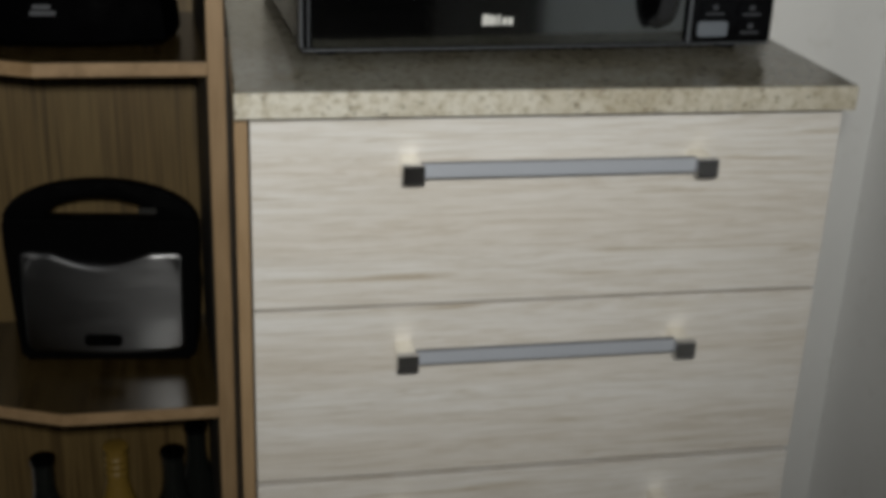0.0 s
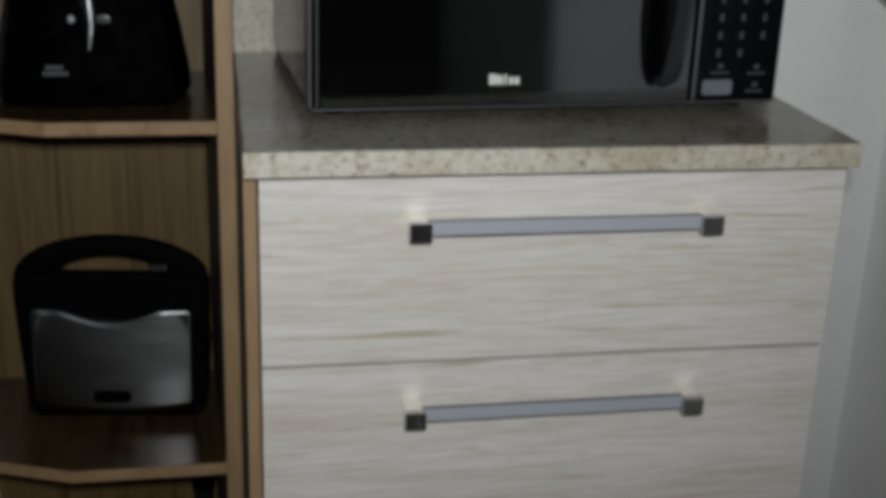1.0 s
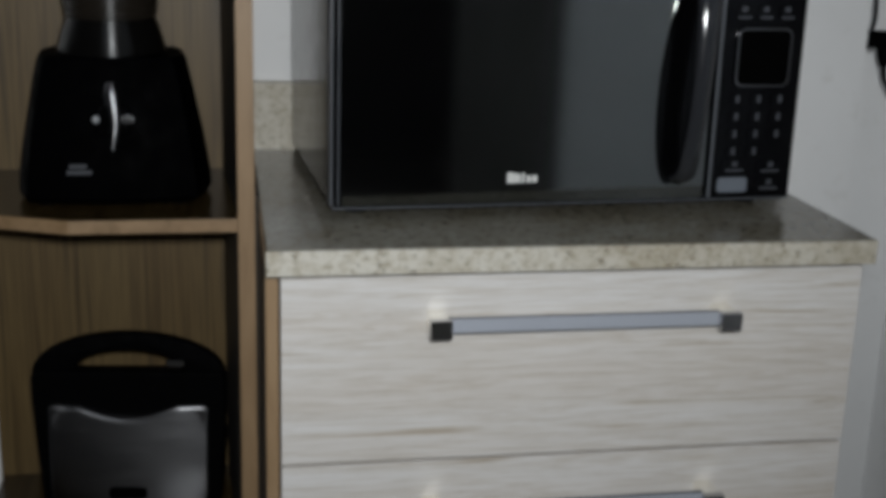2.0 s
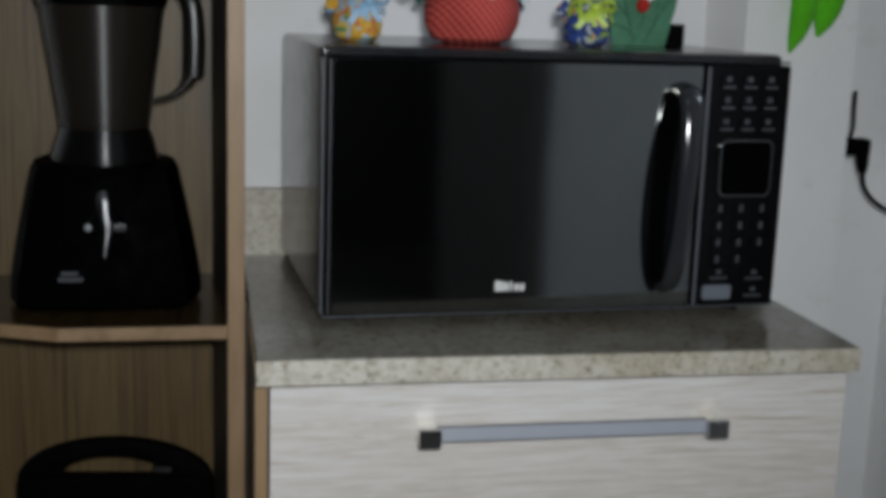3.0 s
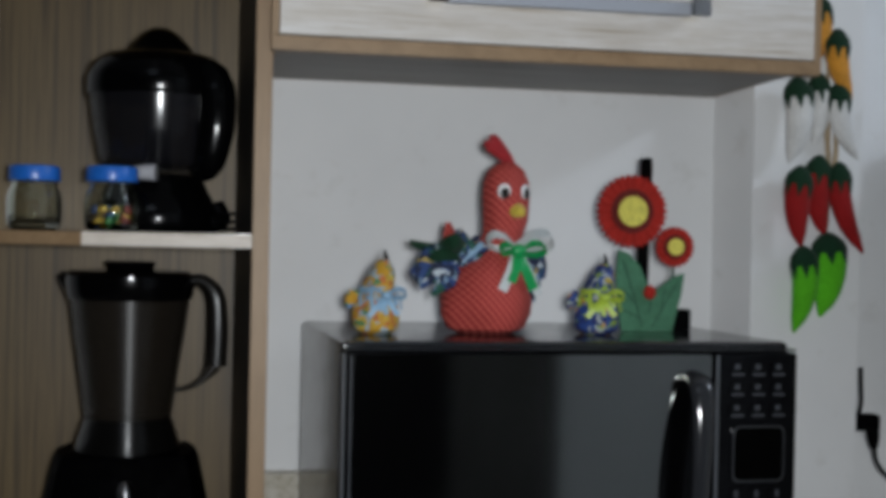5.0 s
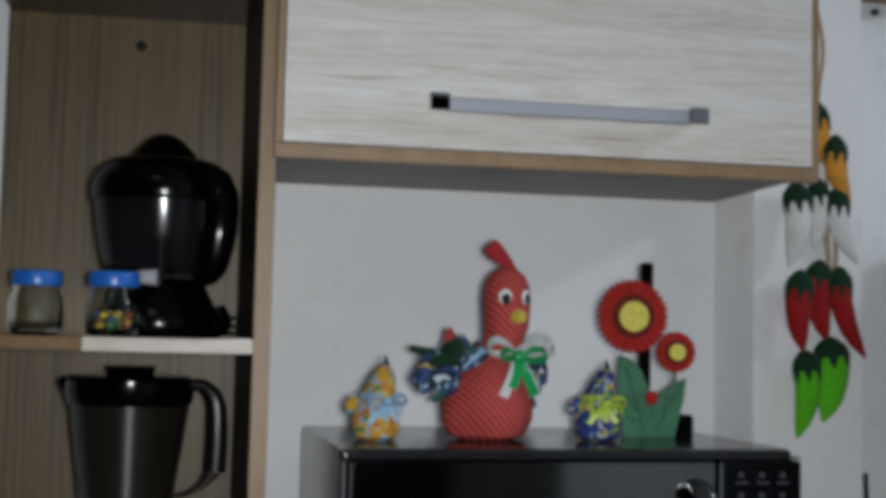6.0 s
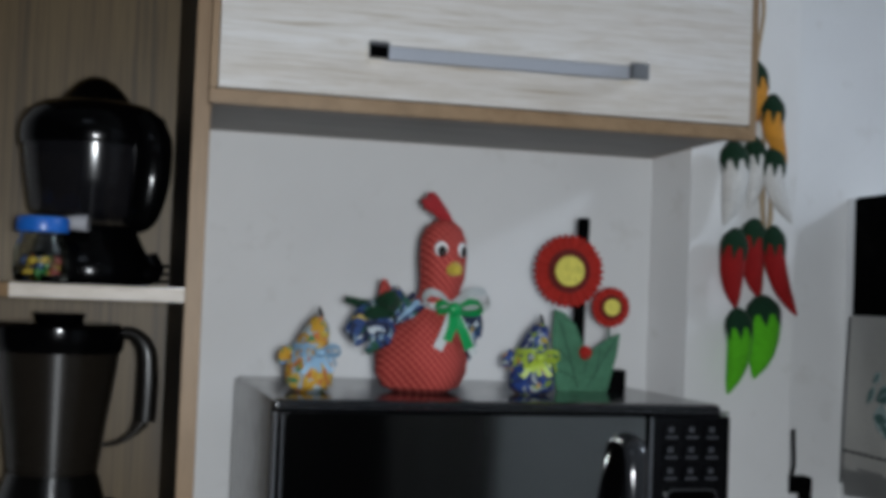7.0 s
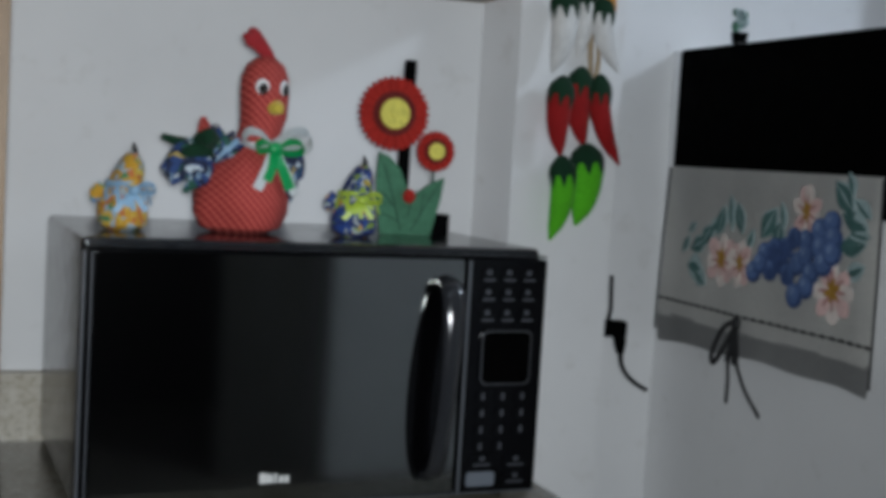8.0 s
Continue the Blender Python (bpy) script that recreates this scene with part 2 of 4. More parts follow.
def gingham():
    m = material("red_checked_cotton", rough=0.85)
    p = coords(m, (1, 1, 1), (0, 42, 0), shift=False)
    w = []
    for axis in ("X", "Z"):
        t = node(m, "ShaderNodeTexWave", Scale=56.0, Distortion=0.6)
        t.bands_direction = axis
        join(m, p, "Vector", t, "Vector")
        w.append(ramp(m, t, "Fac", [(0.40, (0.26, 0.008, 0.009)), (0.60, (0.58, 0.105, 0.08))]))
    n = node(m, "ShaderNodeTexNoise", Scale=20.0, Detail=3.0)
    join(m, p, "Vector", n, "Vector")
    r = ramp(m, n, "Fac", [(0.3, (0.85, 0.85, 0.85)), (0.7, (1, 1, 1))])
    base(m, mix(m, "MULTIPLY", 1.0, mix(m, "MIX", 0.28, w[0].outputs[0], w[1].outputs[0]), r.outputs[0]))
    bump(m, n, "Fac", 0.3, 0.003)
    return m


def patchwork(name, stops, scale=150.0):
    m = material(name, rough=0.8)
    p = coords(m)
    n = node(m, "ShaderNodeTexNoise", Scale=60.0, Detail=2.0)
    join(m, p, "Vector", n, "Vector")
    v = node(m, "ShaderNodeTexVoronoi", Scale=scale, Randomness=1.0)
    bent = mix(m, "LINEAR_LIGHT", 0.012, p.outputs[0], n.outputs["Color"])
    m.node_tree.links.new(bent, v.inputs["Vector"])
    split = m.node_tree.nodes.new("ShaderNodeSeparateColor")
    join(m, v, "Color", split, "Color")
    r = ramp(m, split, "Red", stops)
    r.color_ramp.interpolation = "CONSTANT"
    base(m, r.outputs[0])
    bump(m, n, "Fac", 0.25, 0.002)
    return m


m_gingham = gingham()
m_yellow_print = patchwork("yellow_printed_cotton", [(0, (0.50, 0.27, 0.015)), (0.34, (0.56, 0.37, 0.05)), (0.55, (0.34, 0.42, 0.47)), (0.70, (0.48, 0.15, 0.04)), (0.84, (0.10, 0.24, 0.48)), (0.93, (0.06, 0.22, 0.10))])
m_blue_print = patchwork("blue_printed_cotton", [(0, (0.008, 0.014, 0.045)), (0.42, (0.02, 0.05, 0.17)), (0.68, (0.20, 0.30, 0.40)), (0.80, (0.50, 0.56, 0.60)), (0.87, (0.02, 0.09, 0.06)), (0.96, (0.4, 0.30, 0.08))])
m_green_print = patchwork("green_printed_cotton", [(0, (0.015, 0.03, 0.14)), (0.40, (0.22, 0.32, 0.03)), (0.54, (0.36, 0.40, 0.40)), (0.66, (0.02, 0.06, 0.26)), (0.90, (0.50, 0.27, 0.05))])


def linen(name, colour):
    m = material(name, colour, 0.9)
    p = coords(m, shift=False)
    n = node(m, "ShaderNodeTexNoise", Scale=7.0, Detail=5.0)
    join(m, p, "Vector", n, "Vector")
    r = ramp(m, n, "Fac", [(0.3, tuple(c * 0.82 for c in colour)), (0.7, colour)])
    w = node(m, "ShaderNodeTexNoise", Scale=420.0, Detail=2.0)
    join(m, p, "Vector", w, "Vector")
    r2 = ramp(m, w, "Fac", [(0.35, (0.82, 0.82, 0.82)), (0.6, (1, 1, 1))])
    base(m, mix(m, "MULTIPLY", 0.7, r.outputs[0], r2.outputs[0]))
    bump(m, w, "Fac", 0.3, 0.0006)
    return m


m_linen = linen("cream_cotton", (0.86, 0.85, 0.81))
m_hem = linen("grey_hem_cotton", (0.42, 0.42, 0.41))
m_grape = felt("painted_blue", (0.10, 0.16, 0.34), 90.0, 0.0)
m_grape_dark = felt("painted_dark_blue", (0.05, 0.085, 0.21), 90.0, 0.0)
m_grape_light = felt("painted_pale_blue", (0.20, 0.28, 0.48), 90.0, 0.0)
m_leaf_paint = felt("painted_leaf_green", (0.070, 0.150, 0.140), 60.0, 0.0)
m_leaf_pale = felt("painted_pale_leaf", (0.38, 0.49, 0.49), 60.0, 0.0)
m_petal = felt("painted_pink_petal", (0.76, 0.53, 0.50), 60.0, 0.0)
m_petal_pale = felt("painted_cream_petal", (0.84, 0.74, 0.68), 60.0, 0.0)
m_petal_deep = felt("painted_rose_shade", (0.50, 0.26, 0.24), 60.0, 0.0)
m_heart = felt("painted_ochre_heart", (0.40, 0.22, 0.03), 90.0, 0.0)


# ---------------------------------------------------------------- builders
def thing(name, place, label, category, group="", kind=""):
    ob = new(name)
    ob.empty_display_size = 0.02
    ob.location = place
    return tagged(ob, label, category, group, kind)


def part(name, bm, mat, parent=None, label="", smooth=True):
    """Links a bmesh that is written in the thing's own frame (origin at its base) as one mesh."""
    bmesh.ops.recalc_face_normals(bm, faces=bm.faces)
    me = bpy.data.meshes.new(name)
    if smooth:
        for f in bm.faces:
            f.smooth = True
        for e in bm.edges:
            if len(e.link_faces) == 2 and e.calc_face_angle(0) > radians(38):
                e.smooth = False
    bm.to_mesh(me)
    bm.free()
    me.materials.append(mat)
    ob = new(name, me)
    ob.parent = parent
    if smooth and len(me.polygons) < 160:
        even = ob.modifiers.new("even_normals", "WEIGHTED_NORMAL")
        even.keep_sharp = True
    return tagged(ob, label)


def block(x0, x1, y0, y1, z0, z1, bevel=0.0, segments=2, bm=None):
    own = bmesh.new()
    bmesh.ops.create_cube(own, size=1.0, matrix=Matrix.LocRotScale(((x0 + x1) / 2, (y0 + y1) / 2, (z0 + z1) / 2), None, (abs(x1 - x0), abs(y1 - y0), abs(z1 - z0))))
    if bevel:
        bmesh.ops.bevel(own, geom=own.edges[:], offset=bevel, segments=segments, affect="EDGES", profile=0.5)
    if bm is None:
        return own
    return merge(bm, own)


def merge(bm, other, m=None):
    if m is not None:
        bmesh.ops.transform(other, matrix=m, verts=other.verts)
    me = bpy.data.meshes.new("scratch")
    other.to_mesh(me)
    other.free()
    bm.from_mesh(me)
    bpy.data.meshes.remove(me)
    return bm


def prism(points, z0, z1, bevel=0.0):
    """An upright prism over a plan outline."""
    bm = bmesh.new()
    low = [bm.verts.new((x, y, z0)) for x, y in points]
    f = bm.faces.new(low)
    out = bmesh.ops.extrude_face_region(bm, geom=[f])
    bmesh.ops.translate(bm, verts=[v for v in out["geom"] if isinstance(v, bmesh.types.BMVert)], vec=(0, 0, z1 - z0))
    if bevel:
        bmesh.ops.bevel(bm, geom=bm.edges[:], offset=bevel, segments=2, affect="EDGES", profile=0.5)
    return bm


def plate(points, y0, y1, bevel=0.0):
    """A flat shape in the xz plane with thickness along y."""
    bm = bmesh.new()
    f = bm.faces.new([bm.verts.new((x, y0, z)) for x, z in points])
    out = bmesh.ops.extrude_face_region(bm, geom=[f])
    bmesh.ops.translate(bm, verts=[v for v in out["geom"] if isinstance(v, bmesh.types.BMVert)], vec=(0, y1 - y0, 0))
    if bevel:
        rim = [e for e in bm.edges if len(e.link_faces) == 2 and e.calc_face_angle(0) > 0.9]
        bmesh.ops.bevel(bm, geom=rim, offset=bevel, segments=2, affect="EDGES", profile=0.5)
    return bm


def lathe(profile, segments=40, sx=1.0, sy=1.0, centre=(0, 0), wobble=None):
    """A body of revolution from (radius, z) pairs; closed where the radius is 0."""
    bm = bmesh.new()
    rings = []
    for r, z in profile:
        if r <= 1e-6:
            rings.append([bm.verts.new((centre[0], centre[1], z))])
            continue
        ring = []
        for i in range(segments):
            a = 2 * math.pi * i / segments
            k = wobble(a, z) if wobble else 1.0
            ring.append(bm.verts.new((centre[0] + r * k * sx * math.cos(a), centre[1] + r * k * sy * math.sin(a), z)))
        rings.append(ring)
    for a, b in zip(rings, rings[1:]):
        for i in range(segments):
            j = (i + 1) % segments
            if len(a) == 1 and len(b) == 1:
                continue
            if len(a) == 1:
                bm.faces.new((a[0], b[i], b[j]))
            elif len(b) == 1:
                bm.faces.new((a[i], a[j], b[0]))
            else:
                bm.faces.new((a[i], a[j], b[j], b[i]))
    return bm


def spline(points, steps=8):
    """A smooth line through points."""
    p = [Vector(q) for q in points]
    p = [2 * p[0] - p[1], *p, 2 * p[-1] - p[-2]]
    out = []
    for i in range(1, len(p) - 2):
        for s in range(steps):
            t = s / steps
            out.append(0.5 * (2 * p[i] + (p[i + 1] - p[i - 1]) * t + (2 * p[i - 1] - 5 * p[i] + 4 * p[i + 1] - p[i + 2]) * t * t + (3 * p[i] - p[i - 1] - 3 * p[i + 1] + p[i + 2]) * t ** 3))
    out.append(p[-2])
    return out


def tube(points, radii, sides=12, flat=1.0, up=(0, 1, 0), steps=8):
    """A swept tube with round ends; flat squeezes it across the up direction."""
    line = spline(points, steps)
    n = len(line)
    bm = bmesh.new()
    rings = []
    for k, q in enumerate(line):
        d = (line[min(k + 1, n - 1)] - line[max(k - 1, 0)]).normalized()
        u = Vector(up)
        u = (u - d * u.dot(d)).normalized()
        w = d.cross(u)
        s = k / (n - 1) * (len(radii) - 1)
        i = min(int(s), len(radii) - 2)
        r = radii[i] + (radii[i + 1] - radii[i]) * (s - i)
        rings.append([bm.verts.new(q + r * (w * math.cos(2 * math.pi * a / sides) + u * flat * math.sin(2 * math.pi * a / sides))) for a in range(sides)])
    for a, b in zip(rings, rings[1:]):
        for i in range(sides):
            j = (i + 1) % sides
            bm.faces.new((a[i], a[j], b[j], b[i]))
    for ring in (rings[0], rings[-1]):
        c = bm.verts.new(sum((v.co for v in ring), Vector()) / sides)
        for i in range(sides):
            bm.faces.new((ring[i], ring[(i + 1) % sides], c))
    return bm


def strip(points, width, thick, across, steps):
    """A flat band along a line: width along across, with a small thickness."""
    line = spline(points, steps)
    bm = bmesh.new()
    rings = []
    for k, q in enumerate(line):
        d = (line[min(k + 1, len(line) - 1)] - line[max(k - 1, 0)]).normalized()
        u = Vector(across)
        u = (u - d * u.dot(d)).normalized()
        w = d.cross(u)
        rings.append([bm.verts.new(q + a * u * width / 2 + b * w * thick / 2) for a, b in ((-1, -1), (1, -1), (1, 1), (-1, 1))])
    for a, b in zip(rings, rings[1:]):
        for i in range(4):
            bm.faces.new((a[i], a[(i + 1) % 4], b[(i + 1) % 4], b[i]))
    bm.faces.new(rings[0])
    bm.faces.new(rings[-1])
    return bm


def ball(place, size, segments=16, turn=None):
    bm = bmesh.new()
    bmesh.ops.create_uvsphere(bm, u_segments=segments, v_segments=segments // 2 + 2, radius=1.0, matrix=Matrix.LocRotScale(place, turn, size))
    return bm


def rounded(w, h, r, n=5, cx=0.0, cz=0.0):
    """The outline of a rectangle with round corners."""
    out = []
    for sx, sz, a0 in ((1, 1, 0), (-1, 1, 90), (-1, -1, 180), (1, -1, 270)):
        for i in range(n + 1):
            a = radians(a0 + 90 * i / n)
            out.append((cx + sx * (w / 2 - r) + r * math.cos(a), cz + sz * (h / 2 - r) + r * math.sin(a)))
    return out


def structure(name, bm, mat, label, category, smooth=False):
    return tagged(part(name, bm, mat, None, "", smooth), label, category, "", "structure")


# ---------------------------------------------------------------- the room
WALL_Y = 0.455
structure("floor", block(-2.1, 3.1, -4.6, 0.7, -0.1, 0.0), m_floor, "brown ceramic tiled kitchen floor", "floor")
structure("ceiling", block(-2.1, 3.1, -4.6, 0.7, 2.6, 2.7), m_ceiling, "plain white painted ceiling", "ceiling")
structure("wall_north", block(-2.1, 0.588, WALL_Y, 0.7, 0, 2.6), m_wall, "white painted wall behind the units", "wall")
structure("wall_pillar", prism([(0.588, 0.7), (0.588, WALL_Y), (0.613, 0.383), (0.765, 0.383), (0.765, 0.7)], 0, 2.6), m_wall, "white painted wall pillar beside the niche", "wall")
structure("wall_recess", block(0.765, 1.345, 0.51, 0.7, 0, 2.6), m_wall, "white painted wall in a recess behind the low wall", "wall")
# Near end is unseen, drawn out to keep the side lamp off the drawers.
structure("wall_east_return", block(0.917, 0.99, -0.62, 0.5098, 0, 1.4470, 0.003), m_wall, "low white painted partition wall with a free end", "wall")
# Out of view; blackened to cut bounce and reflections.
structure("wall_west", block(-2.2, -2.1, -4.6, 0.7, 0, 2.6), m_wall_dark, "unseen wall with the unlit side's darkness put into its paint", "wall")
structure("wall_east", block(3.0, 3.1, -4.6, 0.7, 0, 2.6), m_wall, "white painted wall of the adjoining space", "wall")
structure("wall_northeast", block(1.345, 3.0, 0.40, 0.7, 0, 2.6), m_wall, "white painted wall", "wall")
structure("wall_south", block(1.59, 3.0, -3.3, -3.2, 0, 2.6), m_wall, "white painted wall beside a dark doorway", "wall")
structure("wall_south_head", block(-2.1, 1.59, -3.3, -3.2, 2.3, 2.6), m_wall, "white painted wall over a dark doorway", "wall")
structure("door_1", block(1.17, 1.585, -3.29, -3.25, 0.01, 2.295, 0.003), m_door, "half-open grey-brown interior door in the dark doorway", "door")
structure("wall_hall", block(-2.1, 3.1, -4.7, -4.6, 0, 2.6), m_wall_dark, "hall wall with the lack of light put into its paint", "wall")


# ---------------------------------------------------------------- kitchen units
def bar_handle(parent, y, z):
    """A satin bar between two square chrome ends, on the front it is screwed to."""
    xs = (0.147, 0.430)
    part("bar", block(xs[0] + 0.008, xs[1] - 0.008, y - 0.0250, y - 0.0195, z - 0.0070, z + 0.0068, 0.0008), m_bar, parent, "satin aluminium handle bar")
    # Added strips imitate the dark reflection on the bar's upper and lower faces.
    for z0, z1 in ((z + 0.0069, z + 0.0073), (z - 0.0075, z - 0.0071)):
        part("bar_edge", block(xs[0] + 0.008, xs[1] - 0.008, y - 0.0249, y - 0.0200, z0, z1), m_trim, parent, "thin strip standing in for the bar's dark reflection")
    for x in xs:
        bm = block(x - 0.0105, x + 0.0105, y - 0.038, y - 0.029, z - 0.009, z + 0.009, 0.0012)
        part("post", bm, m_chrome, parent, "square chrome handle post")
        part("stem", block(x - 0.0085, x + 0.0085, y - 0.0292, y - 0.0001, z - 0.007, z + 0.008, 0.0008), m_stem, parent, "pale satin handle stem")


unit = thing("drawer_unit", (0, 0, 0), "pale streaked drawer unit with oak edges and bar handles", "cabinet")
# Near-black side gives the dark look of the gap beside it.
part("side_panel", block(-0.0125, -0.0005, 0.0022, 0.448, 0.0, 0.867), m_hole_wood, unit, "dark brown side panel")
part("edge_band", block(-0.0125, -0.0005, 0.0, 0.0020, 0.0, 0.867, 0.0006), m_carcass, unit, "oak-coloured front edge")
part("side_panel", block(0.567, 0.579, 0.022, 0.448, 0.0, 0.867, 0.0008), m_front, unit)
part("back_board", block(0.0, 0.566, 0.438, 0.446, 0.1, 0.86), m_carcass, unit)
# Dark strip put into the open gap in place of shade.
part("filler_strip", block(-0.0157, -0.0128, 0.195, 0.430, 0.0, 0.898), m_hole_wood, unit, "dark strip standing in for shade in the gap by the shelf unit")
part("top_panel", block(-0.0120, 0.5735, 0.004, 0.436, 0.8672, 0.8753), m_carcass, unit)
part("plinth", block(0.0, 0.562, 0.05, 0.066, 0.0, 0.088), m_carcass, unit, "recessed oak plinth")
for top in (0.8665, 0.674, 0.4785, 0.283):
    low = max(0.092, top - 0.1890)
    drawer = part("drawer_front", block(0.0015, 0.5800, 0.0, 0.018, low, top, 0.0009), m_front, unit)
    bar_handle(drawer, 0.0, top - 0.0440)

counter = thing("countertop", (0, 0, 0.868), "speckled beige granite countertop on the drawer unit", "countertop")
# Slab takes the darkened copy, front edge and upstand the full tone.
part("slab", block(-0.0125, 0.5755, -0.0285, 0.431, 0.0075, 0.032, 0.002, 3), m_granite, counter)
part("front_edge", block(-0.0125, 0.5755, -0.0310, -0.0287, 0.0080, 0.0312, 0.0008), m_granite_edge, counter, "speckled front edge in the granite's full tone")
part("upstand", block(-0.0125, 0.586, 0.4315, 0.4545, 0.0, 0.114, 0.0015), m_granite_edge, counter, "low granite upstand against the wall")

wall_unit = thing("wall_cabinet", (0, 0, 1.4695), "pale lift-up wall cabinet with oak edges", "cabinet")
part("stile", block(-0.0195, -0.0118, 0.152, 0.1872, 0.0155, 0.62, 0.0006), m_carcass, wall_unit, "oak-coloured front edge")
part("side_panel", block(-0.0156, -0.0118, 0.1876, 0.454, 0.0095, 0.62), m_carcass, wall_unit, "oak-coloured side panel")
part("side_panel", block(0.579, 0.5865, 0.152, 0.454, 0.0095, 0.62, 0.0008), m_carcass, wall_unit, "oak-coloured side panel")
part("bottom_rail", block(-0.0195, 0.5863, 0.1515, 0.168, 0.0, 0.0150, 0.0006), m_edge, wall_unit, "oak-edged bottom rail")
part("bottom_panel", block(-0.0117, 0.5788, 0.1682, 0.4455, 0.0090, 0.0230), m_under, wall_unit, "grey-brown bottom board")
part("top_panel", block(-0.0117, 0.5788, 0.155, 0.454, 0.605, 0.62), m_carcass, wall_unit)
part("back_board", block(-0.0117, 0.5788, 0.446, 0.4545, 0.0094, 0.604), m_carcass, wall_unit)
flap = part("door", block(-0.0113, 0.5775, 0.150, 0.168, 0.0165, 0.600, 0.0009), m_front, wall_unit)
bar_handle(flap, 0.150, 0.060)

SHELF_Y = 0.19
OUTLINE = [(-0.0343, SHELF_Y), (-0.0343, 0.4445), (-0.336, 0.4445), (-0.336, 0.240), (-0.208, SHELF_Y)]
shelves = thing("open_shelf_unit", (-0.19, 0.32, 0), "tall brown open shelf unit with a clipped corner", "shelf unit")


def shelf_part(name, bm, mat, label=""):
    bmesh.ops.translate(bm, verts=bm.verts, vec=(0.19, -0.32, 0))
    return part(name, bm, mat, shelves, label)


shelf_part("side_panel", block(-0.0340, -0.0160, SHELF_Y - 0.001, 0.454, 0.0, 2.1, 0.0008), m_carcass, "oak-edged upright side panel")
shelf_part("back_panel", block(-0.338, -0.0343, 0.445, 0.4545, 0.0, 2.1), m_back, "brown streaked back panel with vertical grain")
# The 1.6925 board is shaded whole by colour, the others on their upper face.
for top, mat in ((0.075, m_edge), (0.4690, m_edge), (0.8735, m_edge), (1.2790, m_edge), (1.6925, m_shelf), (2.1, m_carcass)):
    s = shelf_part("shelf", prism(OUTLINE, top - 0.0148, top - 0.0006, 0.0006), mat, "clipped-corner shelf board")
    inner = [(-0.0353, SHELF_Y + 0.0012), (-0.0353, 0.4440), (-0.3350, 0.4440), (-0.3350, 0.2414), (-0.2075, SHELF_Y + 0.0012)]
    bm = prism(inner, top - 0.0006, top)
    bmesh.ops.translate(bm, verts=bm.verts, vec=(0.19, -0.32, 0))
    part("shelf_face", bm, m_shelf, s, "brown streaked upper face darkened to show shade")
shelf_part("edge_band", block(-0.2075, -0.0344, SHELF_Y - 0.0014, SHELF_Y - 0.0002, 1.2644, 1.2786), m_pale_edge, "pale front edge band")
# Near-black wedges stand in for the dark inner face of the side panel.
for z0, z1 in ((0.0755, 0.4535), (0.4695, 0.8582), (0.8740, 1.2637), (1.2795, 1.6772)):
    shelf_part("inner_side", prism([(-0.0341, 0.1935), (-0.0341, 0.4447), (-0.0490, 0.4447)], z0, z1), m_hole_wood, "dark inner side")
bm = lathe([(0, -0.0006), (0.0066, -0.0006), (0.0066, 0.0012), (0.004, 0.002), (0, 0.002)], 18)
bmesh.ops.transform(bm, matrix=pose(-0.178, 0.4446, 1.643, 90, 0, 0), verts=bm.verts)
shelf_part("screw_cover", bm, m_hole, "small dark screw cover")


# ---------------------------------------------------------------- microwave
MW = thing("microwave", (0.054, 0.075, 0.900), "dark grey microwave with a mirrored door on the counter", "microwave")
MW.rotation_euler = (0, 0, radians(3.0))
W, H0, H1 = 0.4855, 0.012, 0.267
part("case", prism([(-0.001, 0.016), (W + 0.001, 0.016), (W + 0.001, 0.330), (-0.002, 0.330)], H0, H1 + 0.0085, 0.006), m_mw_case, MW, "dark grey coated steel case")
for x in (0.03, W - 0.03):
    for y in (0.04, 0.30):
        part("foot", lathe([(0, 0), (0.012, 0), (0.014, 0.013), (0, 0.013)], 16, centre=(x, y)), m_black_matt, MW)
DX = 0.3875
part("front_trim", block(-0.0012, 0.0008, -0.0030, 0.0150, H0 + 0.003, H1 - 0.003, 0.0004), m_trim, MW, "thin grey side trim")
part("front_trim", block(0.0010, W - 0.0010, -0.0034, 0.0150, H0 - 0.0006, H0 + 0.0009, 0.0004), m_trim, MW, "thin grey bottom trim")
part("front_trim", block(0.0010, W - 0.0010, -0.0030, 0.0150, H1 + 0.0002, H1 + 0.0022, 0.0006), m_mw_case, MW, "thin grey top trim")
door = part("door", block(0.0010, DX, -0.004, 0.0155, H0 + 0.001, H1 - 0.0008, 0.0012, 2), m_mw_frame, MW, "black-framed door")
part("door_line", block(0.0058, 0.0068, -0.0054, -0.0041, H0 + 0.004, H1 - 0.004), m_trim, door, "thin pale line down the door edge")
part("door_glass", plate(rounded(DX - 0.0115, H1 - H0 - 0.0070, 0.003, 3, DX / 2 + 0.0042, (H0 + H1) / 2), -0.0052, -0.0042), m_glass_door, door, "mirrored black glass")
hp = [(0.3665, -0.006, 0.240), (0.3660, -0.026, 0.231), (0.3640, -0.035, 0.196), (0.3615, -0.038, 0.140), (0.3590, -0.036, 0.090), (0.3570, -0.027, 0.048), (0.3560, -0.006, 0.035)]
bm = tube(hp, [0.0125, 0.0140, 0.0118, 0.0098, 0.0092, 0.0100, 0.0095], 18, 0.62, (0, 1, 0), 12)
part("handle", bm, m_handle, door, "arched glossy black door handle")
part("handle_recess", plate([(0.3515 + 0.0215 * math.cos(2 * math.pi * i / 36) + 0.006 * math.sin(2 * math.pi * i / 36), 0.136 + 0.106 * math.sin(2 * math.pi * i / 36)) for i in range(36)], -0.0064, -0.0054, 0.0), m_black, door, "glossy black handle backing")
